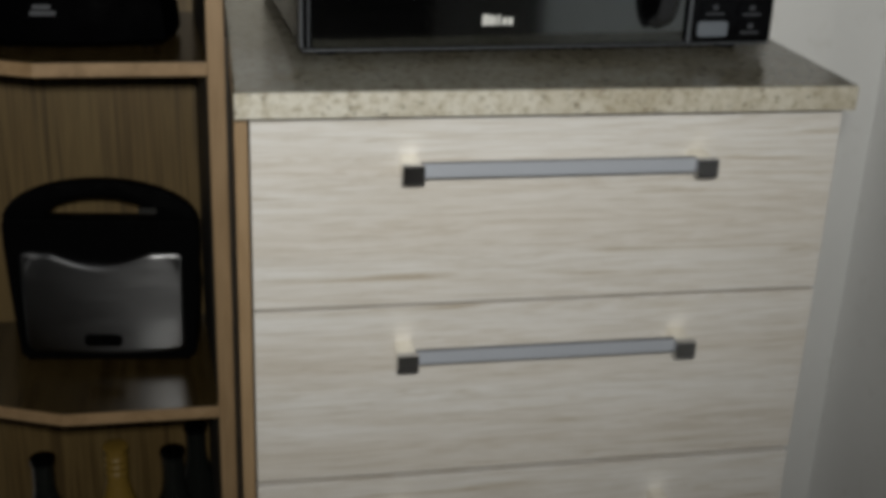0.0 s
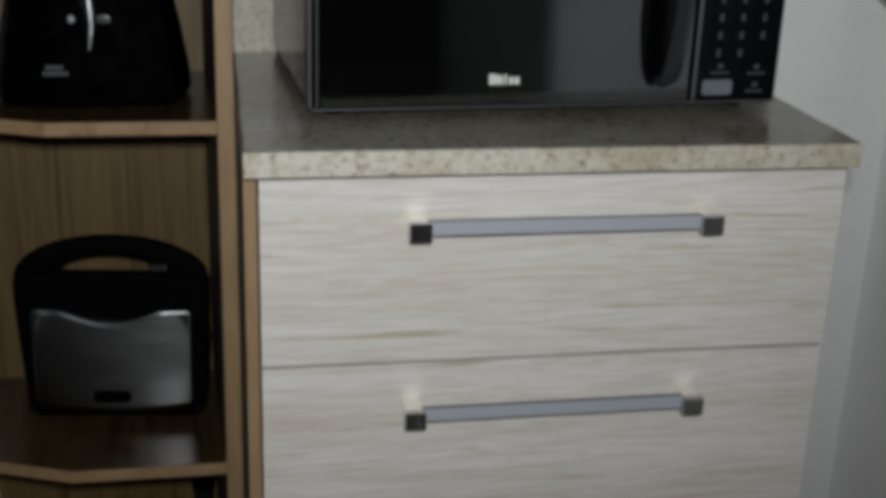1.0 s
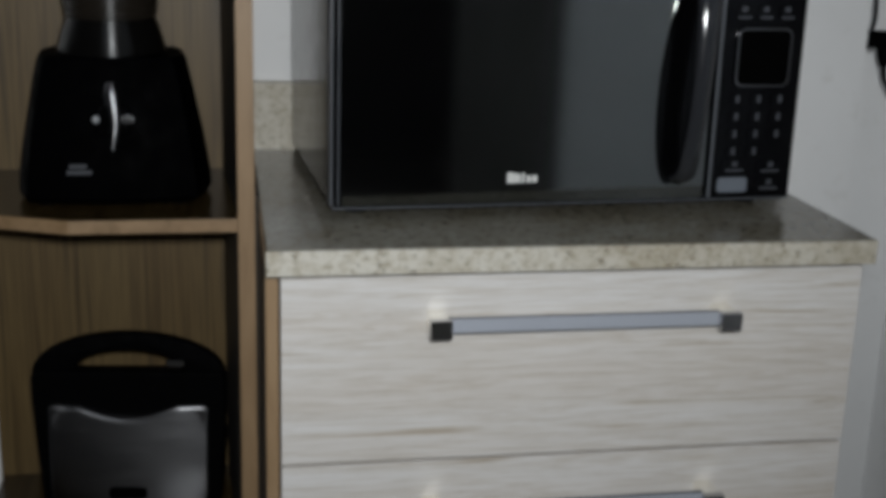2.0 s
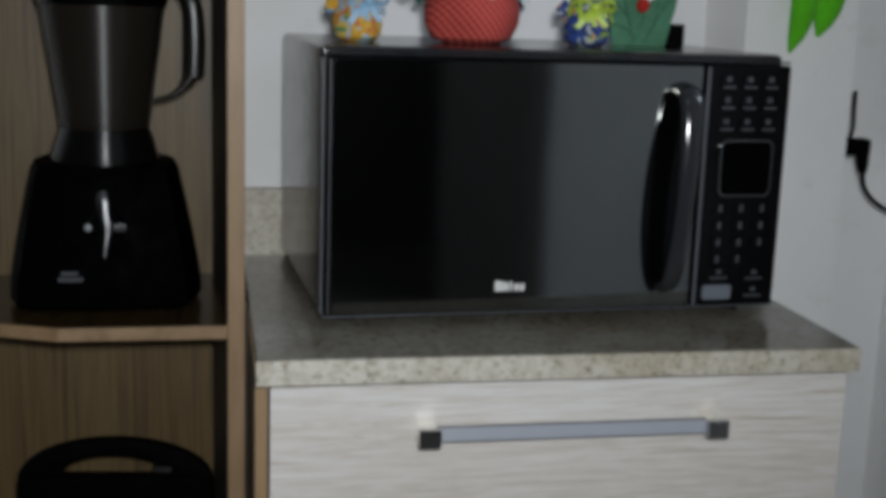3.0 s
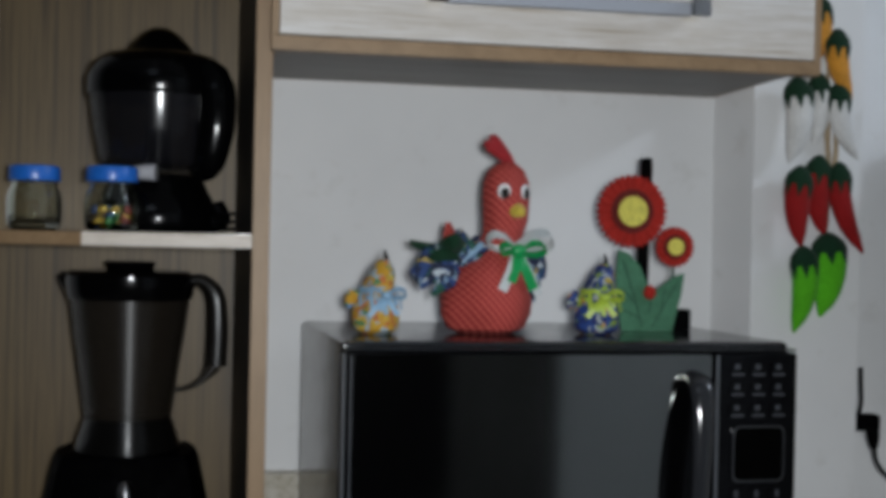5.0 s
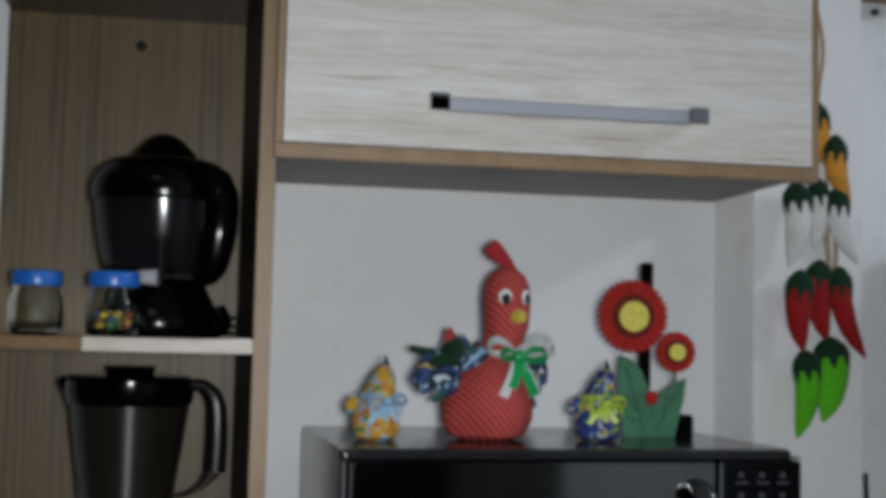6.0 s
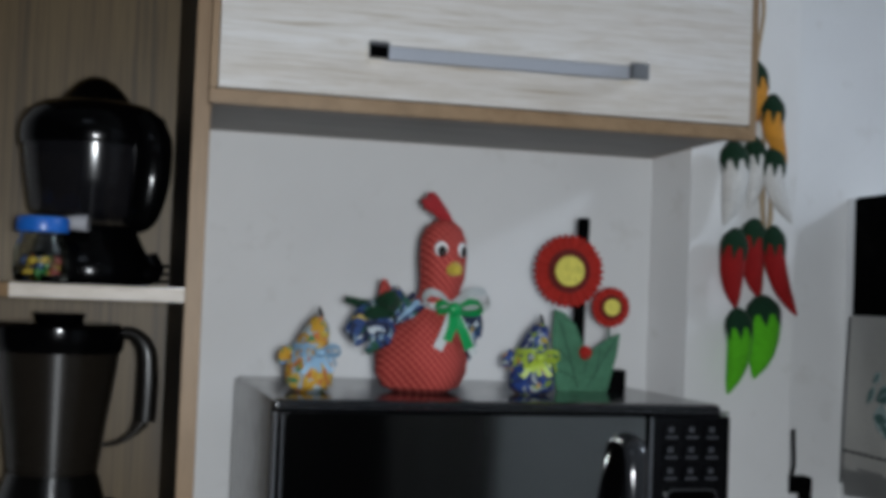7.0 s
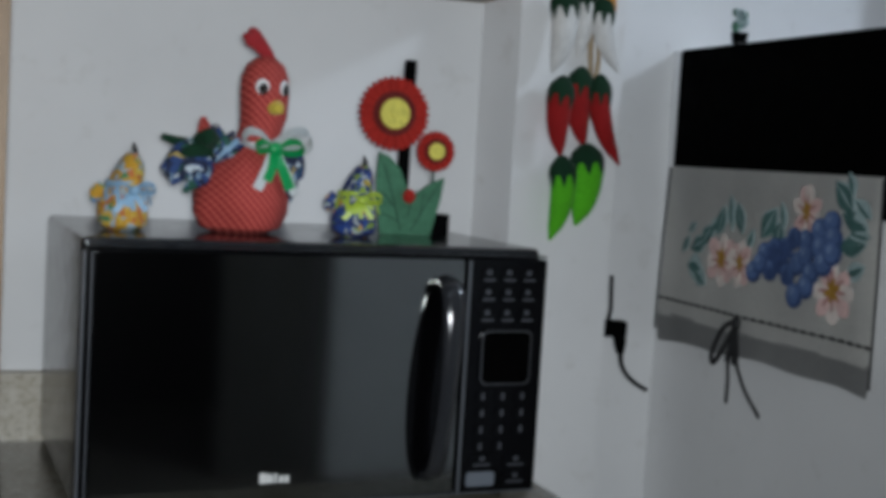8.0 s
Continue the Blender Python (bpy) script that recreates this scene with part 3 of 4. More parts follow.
panel = part("control_panel", block(DX + 0.0035, W - 0.0005, -0.005, 0.0155, H0 + 0.001, H1 - 0.0015, 0.003, 3), m_panel, MW, "glossy black keypad panel")
PC = (DX + W) / 2 + 0.0030
bm = plate(rounded(0.0565, 0.056, 0.007, 5, PC, 0.160), -0.0078, -0.0045, 0.001)
part("display", bm, m_void, panel, "dark display window")
part("panel_edge", block(DX + 0.0036, DX + 0.0068, -0.0072, -0.0046, H0 + 0.003, H1 - 0.004, 0.0008), m_trim, panel, "thin grey edge strip")
ring = bmesh.new()
out, inn = rounded(0.0590, 0.0585, 0.008, 6, PC, 0.160), rounded(0.0562, 0.0557, 0.007, 6, PC, 0.160)
vo = [[ring.verts.new((x, y, z)) for x, z in o] for o, y in ((out, -0.0048), (out, -0.0088), (inn, -0.0088), (inn, -0.0048))]
for a, b in zip(vo, vo[1:]):
    for i in range(len(a)):
        ring.faces.new((a[i], a[(i + 1) % len(a)], b[(i + 1) % len(a)], b[i]))
part("display_rim", ring, m_rim, panel, "thin bright display rim")


def key(x, z, w, h, mat=None):
    return part("key", plate(rounded(w, h, min(w, h) * 0.3, 2, x, z), -0.0060, -0.0047, 0.0004), mat or m_panel, panel)


def mark(x, z, w, h, mat=None, name="printing"):
    return part(name, plate([(x - w / 2, z - h / 2), (x + w / 2, z - h / 2), (x + w / 2, z + h / 2), (x - w / 2, z + h / 2)], -0.0064, -0.00605), mat or m_print, panel, "", False)


for r, z in enumerate((0.2475, 0.2265, 0.2045)):
    for c in (-1, 0, 1):
        key(PC + c * 0.0235, z, 0.0205, 0.0165)
        mark(PC + c * 0.0235 - 0.001, z + 0.0035, 0.006, 0.0055)
        mark(PC + c * 0.0235, z - 0.0045, 0.014, 0.0026)
for r in range(4):
    z = 0.1165 - r * 0.0180
    for c in ((-1, 0, 1) if r < 3 else (-1, 0)):
        key(PC + c * 0.0225, z, 0.0185, 0.0150)
        mark(PC + c * 0.0235, z + 0.001, 0.0042, 0.0075)
for x, z in ((-0.020, 0.0475), (0.0205, 0.0465), (0.0205, 0.028)):
    key(PC + x, z, 0.032, 0.0145)
    mark(PC + x, z + 0.0025, 0.006, 0.0050)
    mark(PC + x, z - 0.0042, 0.020, 0.0024)
part("key", plate(rounded(0.033, 0.0155, 0.003, 2, PC - 0.021, 0.0280), -0.0066, -0.0047, 0.0004), m_label, panel, "pale grey start key")
# the maker's mark: a row of plain bars
for k, (w, h) in enumerate(((0.0062, 0.0105), (0.0045, 0.0095), (0.0026, 0.0085), (0.0026, 0.0100), (0.0045, 0.0072), (0.0050, 0.0072))):
    x = 0.1755 + (0.0, 0.0066, 0.0116, 0.0155, 0.0202, 0.0258)[k]
    part("maker_mark", plate([(x, 0.0350 + 0), (x + w, 0.0350), (x + w, 0.0350 + h), (x, 0.0350 + h)], -0.0060, -0.0053), m_silver_print, door, "", False)
for k in range(10):
    for j in range(3):
        part("vent_slot", block(-0.0006, 0.001, 0.075 + k * 0.017, 0.086 + k * 0.017, 0.150 + j * 0.010, 0.153 + j * 0.010), m_hole, MW, "", False)


# ---------------------------------------------------------------- blender on the shelf
def blender_thing(place):
    b = thing("blender", place, "black blender with a smoked jug on the shelf", "blender")
    sq = lambda a, z: 1.0 / max(abs(math.cos(a)), abs(math.sin(a))) ** 0.55 if z < 0.165 else 1.0
    part("base", lathe([(0, 0.004), (0.100, 0.004), (0.1055, 0.010), (0.1040, 0.03), (0.0975, 0.07), (0.0885, 0.115), (0.0805, 0.152), (0.0765, 0.160), (0.05, 0.162), (0, 0.162)], 56, 1.0, 0.80, wobble=sq), m_base, b, "glossy black motor base")
    for x, y in ((-0.07, -0.055), (0.07, -0.055), (-0.07, 0.055), (0.07, 0.055)):
        part("foot", lathe([(0, 0), (0.010, 0), (0.011, 0.006), (0, 0.006)], 14, centre=(x, y)), m_black_matt, b)
    part("collar", lathe([(0, 0.159), (0.058, 0.159), (0.0595, 0.164), (0.0560, 0.178), (0.0510, 0.194), (0.0495, 0.198), (0, 0.198)], 40), m_collar, b, "satin black jug collar")
    jug = part("jug", lathe([(0, 0.1985), (0.0490, 0.1985), (0.0500, 0.203), (0.0545, 0.240), (0.0620, 0.29), (0.0675, 0.333), (0.0685, 0.338), (0.0655, 0.338), (0.0590, 0.29), (0.0515, 0.240), (0.0465, 0.206), (0, 0.206)], 48), m_smoke, b, "smoked translucent jug")
    part("blade_post", lathe([(0, 0.2075), (0.022, 0.2075), (0.018, 0.220), (0.008, 0.226), (0, 0.227)], 24), m_black, b)
    lid = part("lid", lathe([(0, 0.333), (0.0690, 0.333), (0.0712, 0.338), (0.0725, 0.352), (0.0722, 0.360), (0.066, 0.3655), (0.030, 0.3675), (0.0260, 0.3675), (0.0285, 0.3745), (0.0275, 0.3765), (0, 0.3770)], 48), m_black, b, "glossy black lid with a raised cap")
    part("spout", tube([(-0.062, -0.004, 0.345), (-0.0690, -0.005, 0.354), (-0.0765, -0.006, 0.3610)], [0.010, 0.009, 0.004], 12, 0.8), m_black, lid)
    grip = [(0.066, -0.008, 0.356), (0.083, -0.010, 0.354), (0.0965, -0.012, 0.337), (0.0995, -0.012, 0.302), (0.0985, -0.012, 0.257)]
    part("handle", tube(grip, [0.0065, 0.0080, 0.0105, 0.0118, 0.0118], 16, 0.75), m_smoke_grip, jug, "dark smoked translucent jug handle")
    part("handle_strut", tube([(0.054, -0.006, 0.229), (0.070, -0.010, 0.233), (0.085, -0.012, 0.243), (0.096, -0.012, 0.258)], [0.0026, 0.0030, 0.0045, 0.0095], 12), m_smoke, jug)
    dial = lathe([(0, 0), (0.021, 0), (0.021, 0.004), (0.019, 0.007), (0.010, 0.009), (0, 0.0095)], 32)
    bmesh.ops.transform(dial, matrix=pose(0.005, -0.0755, 0.096, 102, 0, 0), verts=dial.verts)
    dial = part("dial", dial, m_black, b, "glossy black speed dial")
    # Grip and side marks are bright parts shaped after the base's highlights.
    part("dial_grip", tube([(0.0030, -0.0745, 0.134), (0.0045, -0.0800, 0.124), (0.0070, -0.0870, 0.106), (0.0075, -0.0885, 0.094), (0.0060, -0.0890, 0.080), (0.0040, -0.0880, 0.066)], [0.006, 0.0092, 0.0060, 0.0050, 0.0042, 0.002], 16), m_grip, dial, "curved glossy dial grip")
    part("dial_mark", ball((-0.0125, -0.0865, 0.098), (0.0040, 0.0026, 0.0042), 12), m_cap, dial, "small bright bead imitating a glint")
    part("dial_mark", plate(rounded(0.014, 0.008, 0.002, 3, 0.020, 0.098), -0.0890, -0.0850, 0.0006), m_rim, dial, "small satin plate imitating a glint")
    for x, w, z in ((-0.033, 0.018, 0.047), (-0.032, 0.026, 0.0405)):
        bm = plate(rounded(w, 0.0045, 0.001, 2, x, z), -0.0860, -0.0835)
        part("printing", bm, m_print, b, "", False)
    return b


blender_thing((-0.167, 0.325, 0.8735)).scale = (1, 1, 0.991)


# ---------------------------------------------------------------- food processor, jars
def processor(place):
    p = thing("food_processor", place, "black food processor with a smoked bowl on the shelf", "food processor")
    part("base", lathe([(0, 0), (0.068, 0), (0.072, 0.006), (0.0705, 0.026), (0.060, 0.046), (0.053, 0.060), (0.050, 0.066), (0, 0.068)], 44, 0.98, 0.95), m_black, p, "glossy black motor base")
    part("switch_arm", tube([(0.030, -0.02, 0.012), (0.060, -0.02, 0.013), (0.072, -0.015, 0.018), (0.066, -0.01, 0.034)], [0.012, 0.012, 0.011, 0.010], 12), m_black, p)
    bowl = part("bowl", lathe([(0, 0.0685), (0.050, 0.0685), (0.063, 0.073), (0.0690, 0.082), (0.0750, 0.115), (0.0795, 0.150), (0.0800, 0.158), (0.0780, 0.158), (0.0730, 0.115), (0.0672, 0.084), (0.060, 0.0765), (0, 0.0730)], 48), m_smoke_dark, p, "smoked clear bowl")
    part("shaft", lathe([(0, 0.0735), (0.017, 0.0735), (0.013, 0.090), (0.0115, 0.155), (0, 0.155)], 20), m_collar, p)
    lid = part("lid", lathe([(0, 0.153), (0.0815, 0.153), (0.0830, 0.160), (0.0828, 0.174), (0.077, 0.190), (0.062, 0.201), (0.040, 0.206), (0.034, 0.214), (0.022, 0.227), (0.010, 0.234), (0, 0.235)], 48), m_black, p, "domed glossy black lid")
    grip = tube([(0.050, -0.055, 0.186), (0.064, -0.060, 0.160), (0.065, -0.062, 0.120), (0.058, -0.058, 0.080), (0.046, -0.050, 0.066)], [0.014, 0.021, 0.0205, 0.017, 0.011], 16, 0.6)
    part("handle", grip, m_black, bowl, "broad glossy black handle")
    part("knob", tube([(-0.026, -0.060, 0.0655), (-0.012, -0.064, 0.066), (0.001, -0.066, 0.066)], [0.0065, 0.0085, 0.0095], 14), m_clear_stop, p, "pale clear knob")
    return p


processor((-0.1385, 0.325, 1.279))
plug_lead = thing("power_lead", (-0.062, 0.30, 1.279), "short black power lead behind the food processor", "cable")
for k, z in enumerate((0.004, 0.012, 0.021)):
    part("lead", tube([(-0.02, 0.02, z), (0.0, 0.0, z + 0.002), (0.013, -0.012, z + 0.003)], [0.0018, 0.0018], 8), m_black_matt, plug_lead)


def jar(place, sweets):
    j = thing("glass_jar", place, "small glass jar with sweets and a blue lid" if sweets else "small empty glass jar with a blue lid", "jar", "blue-lidded jars")
    part("glass", lathe([(0, 0.0), (0.022, 0.0), (0.0275, 0.004), (0.0290, 0.014), (0.0290, 0.034), (0.0265, 0.043), (0.0240, 0.047), (0.0240, 0.053), (0.0215, 0.053), (0.0215, 0.047), (0.0240, 0.042), (0.0258, 0.034), (0.0258, 0.016), (0.0240, 0.009), (0.019, 0.0065), (0, 0.006)], 48), m_glass, j)
    j.children[0].visible_shadow = False
    rib = lambda a, z: 1.0 + 0.012 * math.cos(36 * a)
    part("lid", lathe([(0, 0.0535), (0.0265, 0.0535), (0.0268, 0.0545), (0.0268, 0.0660), (0.0255, 0.0690), (0.022, 0.0698), (0, 0.0698)], 72, wobble=rib), m_blue_lid, j, "ribbed blue screw lid")
    if sweets:
        rnd = random.Random(5)
        mats = [plastic("sweet_" + n, c, 0.35) for n, c in (("yellow", (0.22, 0.15, 0.008)), ("green", (0.012, 0.09, 0.02)), ("red", (0.10, 0.006, 0.005)), ("blue", (0.008, 0.03, 0.10)))]
        for k in range(26):
            a, r = rnd.uniform(0, 6.28), 0.019 * math.sqrt(rnd.random())
            part("sweet", ball((r * math.cos(a), r * math.sin(a), 0.0112 + 0.006 * (k // 9)), (0.0062, 0.0046, 0.0042), 8, Euler((rnd.random() * 3, rnd.random() * 3, 0)).to_quaternion()), mats[k % 4], j)
    return j


jar((-0.182, 0.238, 1.279), True)
jar((-0.2655, 0.266, 1.279), False)


# ---------------------------------------------------------------- sandwich maker, bottles
def cover_plate(half=0.094, low=0.0185, top=0.160, r=0.013, cols=48, rows=18):
    """Pillowed sheet with a dipped upper edge, rounded corners and a rolled rim."""
    bm = bmesh.new()
    front, rear = [], []
    for i in range(cols + 1):
        x = -half * math.cos(math.pi * i / cols)
        d = max(0.0, abs(x) - (half - r))
        cut = r - math.sqrt(max(0.0, r * r - d * d))
        z0, z1 = low + cut, top - 0.6 * cut - 0.016 * (1 - min(1, abs(x) / 0.058) ** 2) ** 1.2
        line, behind = [], []
        for k in range(rows + 1):
            f = 0.5 - 0.5 * math.cos(math.pi * k / rows)
            z = z0 + (z1 - z0) * f
            rim = min(half - abs(x), (z - z0), (z1 - z)) if 0 < k < rows and 0 < i < cols else 0.0
            roll = 0.003 * max(0.0, 1 - rim / 0.004) ** 2
            line.append(bm.verts.new((x, -0.0165 + 0.0085 * (x / half) ** 2 + 0.0022 * (2 * f - 1) ** 2 + roll, z)))
            behind.append(bm.verts.new((x, -0.0015, z)))
        front.append(line)
        rear.append(behind)
    for i in range(cols):
        for k in range(rows):
            bm.faces.new((front[i][k], front[i + 1][k], front[i + 1][k + 1], front[i][k + 1]))
        for k in (0, rows):
            bm.faces.new((front[i][k], rear[i][k], rear[i + 1][k], front[i + 1][k]))
    for i in (0, cols):
        for k in range(rows):
            bm.faces.new((front[i][k], front[i][k + 1], rear[i][k + 1], rear[i][k]))
    bmesh.ops.recalc_face_normals(bm, faces=bm.faces[:])
    for f in bm.faces:
        f.smooth = True
    return bm


def sandwich_maker(place):
    s = thing("sandwich_maker", place, "black and steel sandwich maker standing on its edge", "sandwich maker")
    body = [(-0.104, 0.012), (-0.096, 0.002), (0.096, 0.002), (0.104, 0.012), (0.111, 0.10), (0.113, 0.165), (0.113, 0.195)]
    arch = [(0.113 * math.cos(radians(a)), 0.197 + 0.058 * math.sin(radians(a))) for a in range(8, 173, 9)]
    hole = [(0.060 * math.cos(radians(a)), 0.206 + 0.026 * math.sin(radians(a))) for a in range(0, 181, 12)]
    hole = [(0.063, 0.204)] + hole[1:-1] + [(-0.063, 0.204)]
    shell = plate(body + [(0.108, 0.204), (-0.108, 0.204), (-0.113, 0.195), (-0.113, 0.165), (-0.110, 0.10)], -0.002, 0.026, 0.005)
    part("front_shell", shell, m_black_matt, s, "satin black front shell")
    part("rear_shell", plate(body[:4] + [(0.108, 0.090), (0.104, 0.142), (0.092, 0.150), (-0.092, 0.150), (-0.104, 0.142), (-0.108, 0.090)], 0.0262, 0.073, 0.006), m_black, s, "glossy black rear shell")
    part("handle", plate([(0.1125, 0.190)] + arch + [(-0.1125, 0.190), (-0.075, 0.190)] + [(-x, z) for x, z in hole] + [(0.075, 0.190)], 0.002, 0.020, 0.004), m_black_matt, s, "arched black carrying handle")
    part("plate", cover_plate(), m_steel, s, "brushed steel cover plate")
    part("badge", plate(rounded(0.045, 0.017, 0.006, 4, -0.002, 0.040), -0.0183, -0.0150, 0.0008), m_black, s, "small black oval badge")
    part("catch", block(0.045, 0.067, -0.004, 0.004, 0.212, 0.222, 0.002), m_chrome, s, "small bright catch")
    return s


maker = sandwich_maker((-0.1640, 0.318, 0.4690))
maker.rotation_euler = (0, 0, radians(-6.0))
maker.scale = (1.01, 1, 0.915)


def bottle(x, y, height, r, mat, cap, cap_mat, label, foil=0.0):
    b = thing("bottle", (x, y, 0.075), label, "bottle", "bottles on the low shelf")
    h = height
    part("body", lathe([(0, 0), (r * 0.9, 0), (r, 0.006), (r, h * 0.55), (r * 0.85, h * 0.64), (0.016, h * 0.78), (0.0135, h * 0.84), (0.0135, h * 0.97), (0, h * 0.97)], 32), mat, b)
    part("cap", lathe([(0, h * 0.97), (0.0135, h * 0.97), (0.0155, h * 0.972), (0.0160, h * 0.995), (0.012, h), (0, h)], 24), cap_mat, b)
    if foil:
        for k in range(3):
            z = h * (0.855 + 0.035 * k)
            part("foil_ring", lathe([(0.0136, z), (0.0152, z + 0.002), (0.0152, z + 0.005), (0.0136, z + 0.007)], 24), m_gold, b)
        part("foil", lathe([(0.0138, h * 0.97), (0.0142, h * 0.84), (0.0168, h * 0.78), (r * 0.7, h * 0.70), (r * 0.69, h * 0.70), (0.0160, h * 0.78), (0.0139, h * 0.84)], 28), m_gold, b, "gold foil neck")
    else:
        part("label", lathe([(r + 0.0003, h * 0.15), (r + 0.0009, h * 0.15), (r + 0.0009, h * 0.48), (r + 0.0003, h * 0.48)], 32), cap, b)
    return b


bottle(-0.164, 0.305, 0.283, 0.034, m_bottle, m_gold, m_gold, "dark wine bottle with a gold foil neck", 1.0)
bottle(-0.254, 0.315, 0.266, 0.043, m_bottle, m_pink, m_black, "wide dark bottle with a magenta label")
bottle(-0.094, 0.305, 0.272, 0.034, m_bottle, m_black_matt, m_black, "dark bottle with a black stopper")
bottle(-0.066, 0.390, 0.255, 0.030, m_bottle, m_black_matt, m_black, "slim dark bottle with a black cap")


# ---------------------------------------------------------------- cloth birds and flowers on the microwave
TOP = 1.1757


def bow(parent, place, size, mats, tails=0.05, spread=0.02):
    """Two loops, a knot and two hanging tails of ribbon, facing the room."""
    x, y, z = place
    for side in (-1, 1):
        loop = [(x, y, z), (x + side * size * 0.5, y - 0.006, z + size * 0.30), (x + side * size, y - 0.001, z + size * 0.18), (x + side * size * 0.85, y + 0.004, z - size * 0.12), (x, y + 0.002, z)]
        part("ribbon_loop", strip(loop, size * 0.30, 0.0007, (0, 0.8, 0.6), 8), mats[0] if side < 0 else mats[1], parent)
        tail = [(x, y - 0.002, z), (x + side * spread * 0.35, y - 0.008, z - tails * 0.4), (x + side * spread * (0.85 if side < 0 else 1.1), y - 0.010, z - tails * (0.72 if side < 0 else 0.95))]
        part("ribbon_tail", strip(tail, size * 0.27, 0.0007, (1, 0, side * 0.4), 6), mats[1] if side < 0 else mats[1], parent)
    tail = [(x - 0.002, y - 0.003, z), (x - spread * 0.9, y - 0.008, z - tails * 0.5), (x - spread * 1.75, y - 0.009, z - tails * 1.02)]
    part("ribbon_tail", strip(tail, size * 0.27, 0.0007, (1, 0, 0.5), 6), mats[0], parent)
    part("ribbon_knot", ball((x, y - 0.006, z), (size * 0.28, 0.006, size * 0.22), 12), mats[1], parent)


def lean(bm, dx, z0, z1):
    """Bends a body sideways between two heights."""
    for v in bm.verts:
        k = min(1.0, max(0.0, (v.co.z - z0) / (z1 - z0)))
        v.co.x += dx * k * k * (3 - 2 * k)
    return bm


def hen(place):
    h = thing("cloth_hen", place, "red checked cloth hen with a green and white bow", "cloth bird")
    h.rotation_euler = (0, 0, radians(8))
    lump = lambda a, z: 1.0 + (0.055 * math.sin(4 * a + 1) if z < 0.03 else 0.02 * math.sin(3 * a + 1)) + 0.015 * math.cos(7 * a + 30 * z)
    part("body", lean(lathe([(0, 0.0), (0.030, 0.0), (0.043, 0.006), (0.0505, 0.022), (0.0515, 0.038), (0.0470, 0.058), (0.0380, 0.076), (0.0290, 0.090), (0.0235, 0.102), (0.0230, 0.112), (0.0252, 0.126), (0.0265, 0.150), (0.0255, 0.168), (0.0205, 0.181), (0.011, 0.189), (0, 0.191)], 48, wobble=lump), 0.022, 0.05, 0.13), m_gingham, h, "red checked stuffed body")
    for dx, dz in ((-0.004, 0.210), (0.002, 0.2165)):
        part("comb", tube([(0.030, 0.0, 0.184), (0.018, 0.0, 0.199), (dx + 0.004, 0.0, dz - 0.002), (dx, 0.0, dz - 0.004)], [0.005, 0.0080, 0.0070, 0.001], 12, 0.6), m_comb, h, "dark red felt comb")
    for x, y in ((-0.0105, -0.0245), (0.0150, -0.0220)):
        n = Vector((x, y, 0)).normalized()
        x += 0.021
        t = n.to_track_quat("Z", "Y")
        part("eye", ball((x, y, 0.157), (0.0075, 0.0085, 0.0018), 14, t), m_eye, h, "white eye")
        part("pupil", ball((x + n.x * 0.0012 + 0.001, y + n.y * 0.0012, 0.155), (0.0052, 0.0066, 0.0018), 12, t), m_hole, h, "black pupil")
    part("beak", tube([(0.0255, -0.024, 0.136), (0.027, -0.031, 0.134), (0.029, -0.037, 0.131)], [0.0095, 0.0075, 0.002], 12, 0.8), m_beak, h, "yellow beak")
    for side, xs in ((-1, (-0.034, -0.062, -0.084)), (1, (0.034, 0.050, 0.058))):
        wing = tube([(xs[0], 0.0, 0.088), (xs[1], -0.006, 0.075), (xs[2], -0.008, 0.058)], [0.016, 0.022, 0.011], 14, 0.55)
        part("wing", wing, m_blue_print, h, "blue printed cotton wing")
    for k, (px, pz, qx, qz) in enumerate(((-0.038, 0.086, -0.078, 0.074), (-0.040, 0.078, -0.080, 0.050), (-0.036, 0.066, -0.066, 0.042), (-0.034, 0.094, -0.058, 0.098), (0.036, 0.074, 0.058, 0.046), (0.034, 0.066, 0.052, 0.036))):
        part("wing_feather", tube([(px, -0.012, pz), ((px + qx) / 2, -0.016 - 0.002 * k, (pz + qz) / 2 + 0.004), (qx, -0.012, qz)], [0.009, 0.010, 0.003], 10, 0.4), m_blue_print if k % 3 else m_dark_green, h)
    part("wing_feather", tube([(-0.040, 0.004, 0.090), (-0.062, 0.004, 0.092), (-0.088, 0.002, 0.099)], [0.008, 0.007, 0.003], 10, 0.5), m_dark_green, h)
    part("tail", tube([(-0.026, 0.020, 0.080), (-0.034, 0.024, 0.104), (-0.037, 0.026, 0.122)], [0.013, 0.010, 0.003], 12, 0.6), m_gingham, h, "red checked tail")
    part("tail", tube([(-0.020, 0.016, 0.080), (-0.026, 0.012, 0.100), (-0.030, 0.008, 0.114)], [0.015, 0.012, 0.004], 12, 0.6), m_blue_print, h, "blue printed tail")
    for k, (qx, qz) in enumerate(((-0.018, 0.108), (-0.012, 0.100), (-0.006, 0.094))):
        part("wing_feather", tube([(-0.034, -0.012, 0.074), ((qx - 0.034) / 2, -0.020, (qz + 0.078) / 2), (qx, -0.022, qz)], [0.004, 0.009, 0.002], 10, 0.4), m_ribbon_blue if k == 1 else m_blue_print, h)
    band = [(0.013 + 0.0285 * math.cos(a), 0.0285 * math.sin(a), 0.094) for a in [2 * math.pi * i / 14 for i in range(15)]]
    part("neck_ribbon", strip(band, 0.007, 0.0008, (0, 0, 1), 4), m_ribbon_white, h, "white neck ribbon")
    # a bow of two ribbons: white loops behind, green loops before them
    kx, ky, kz = 0.021, -0.036, 0.092
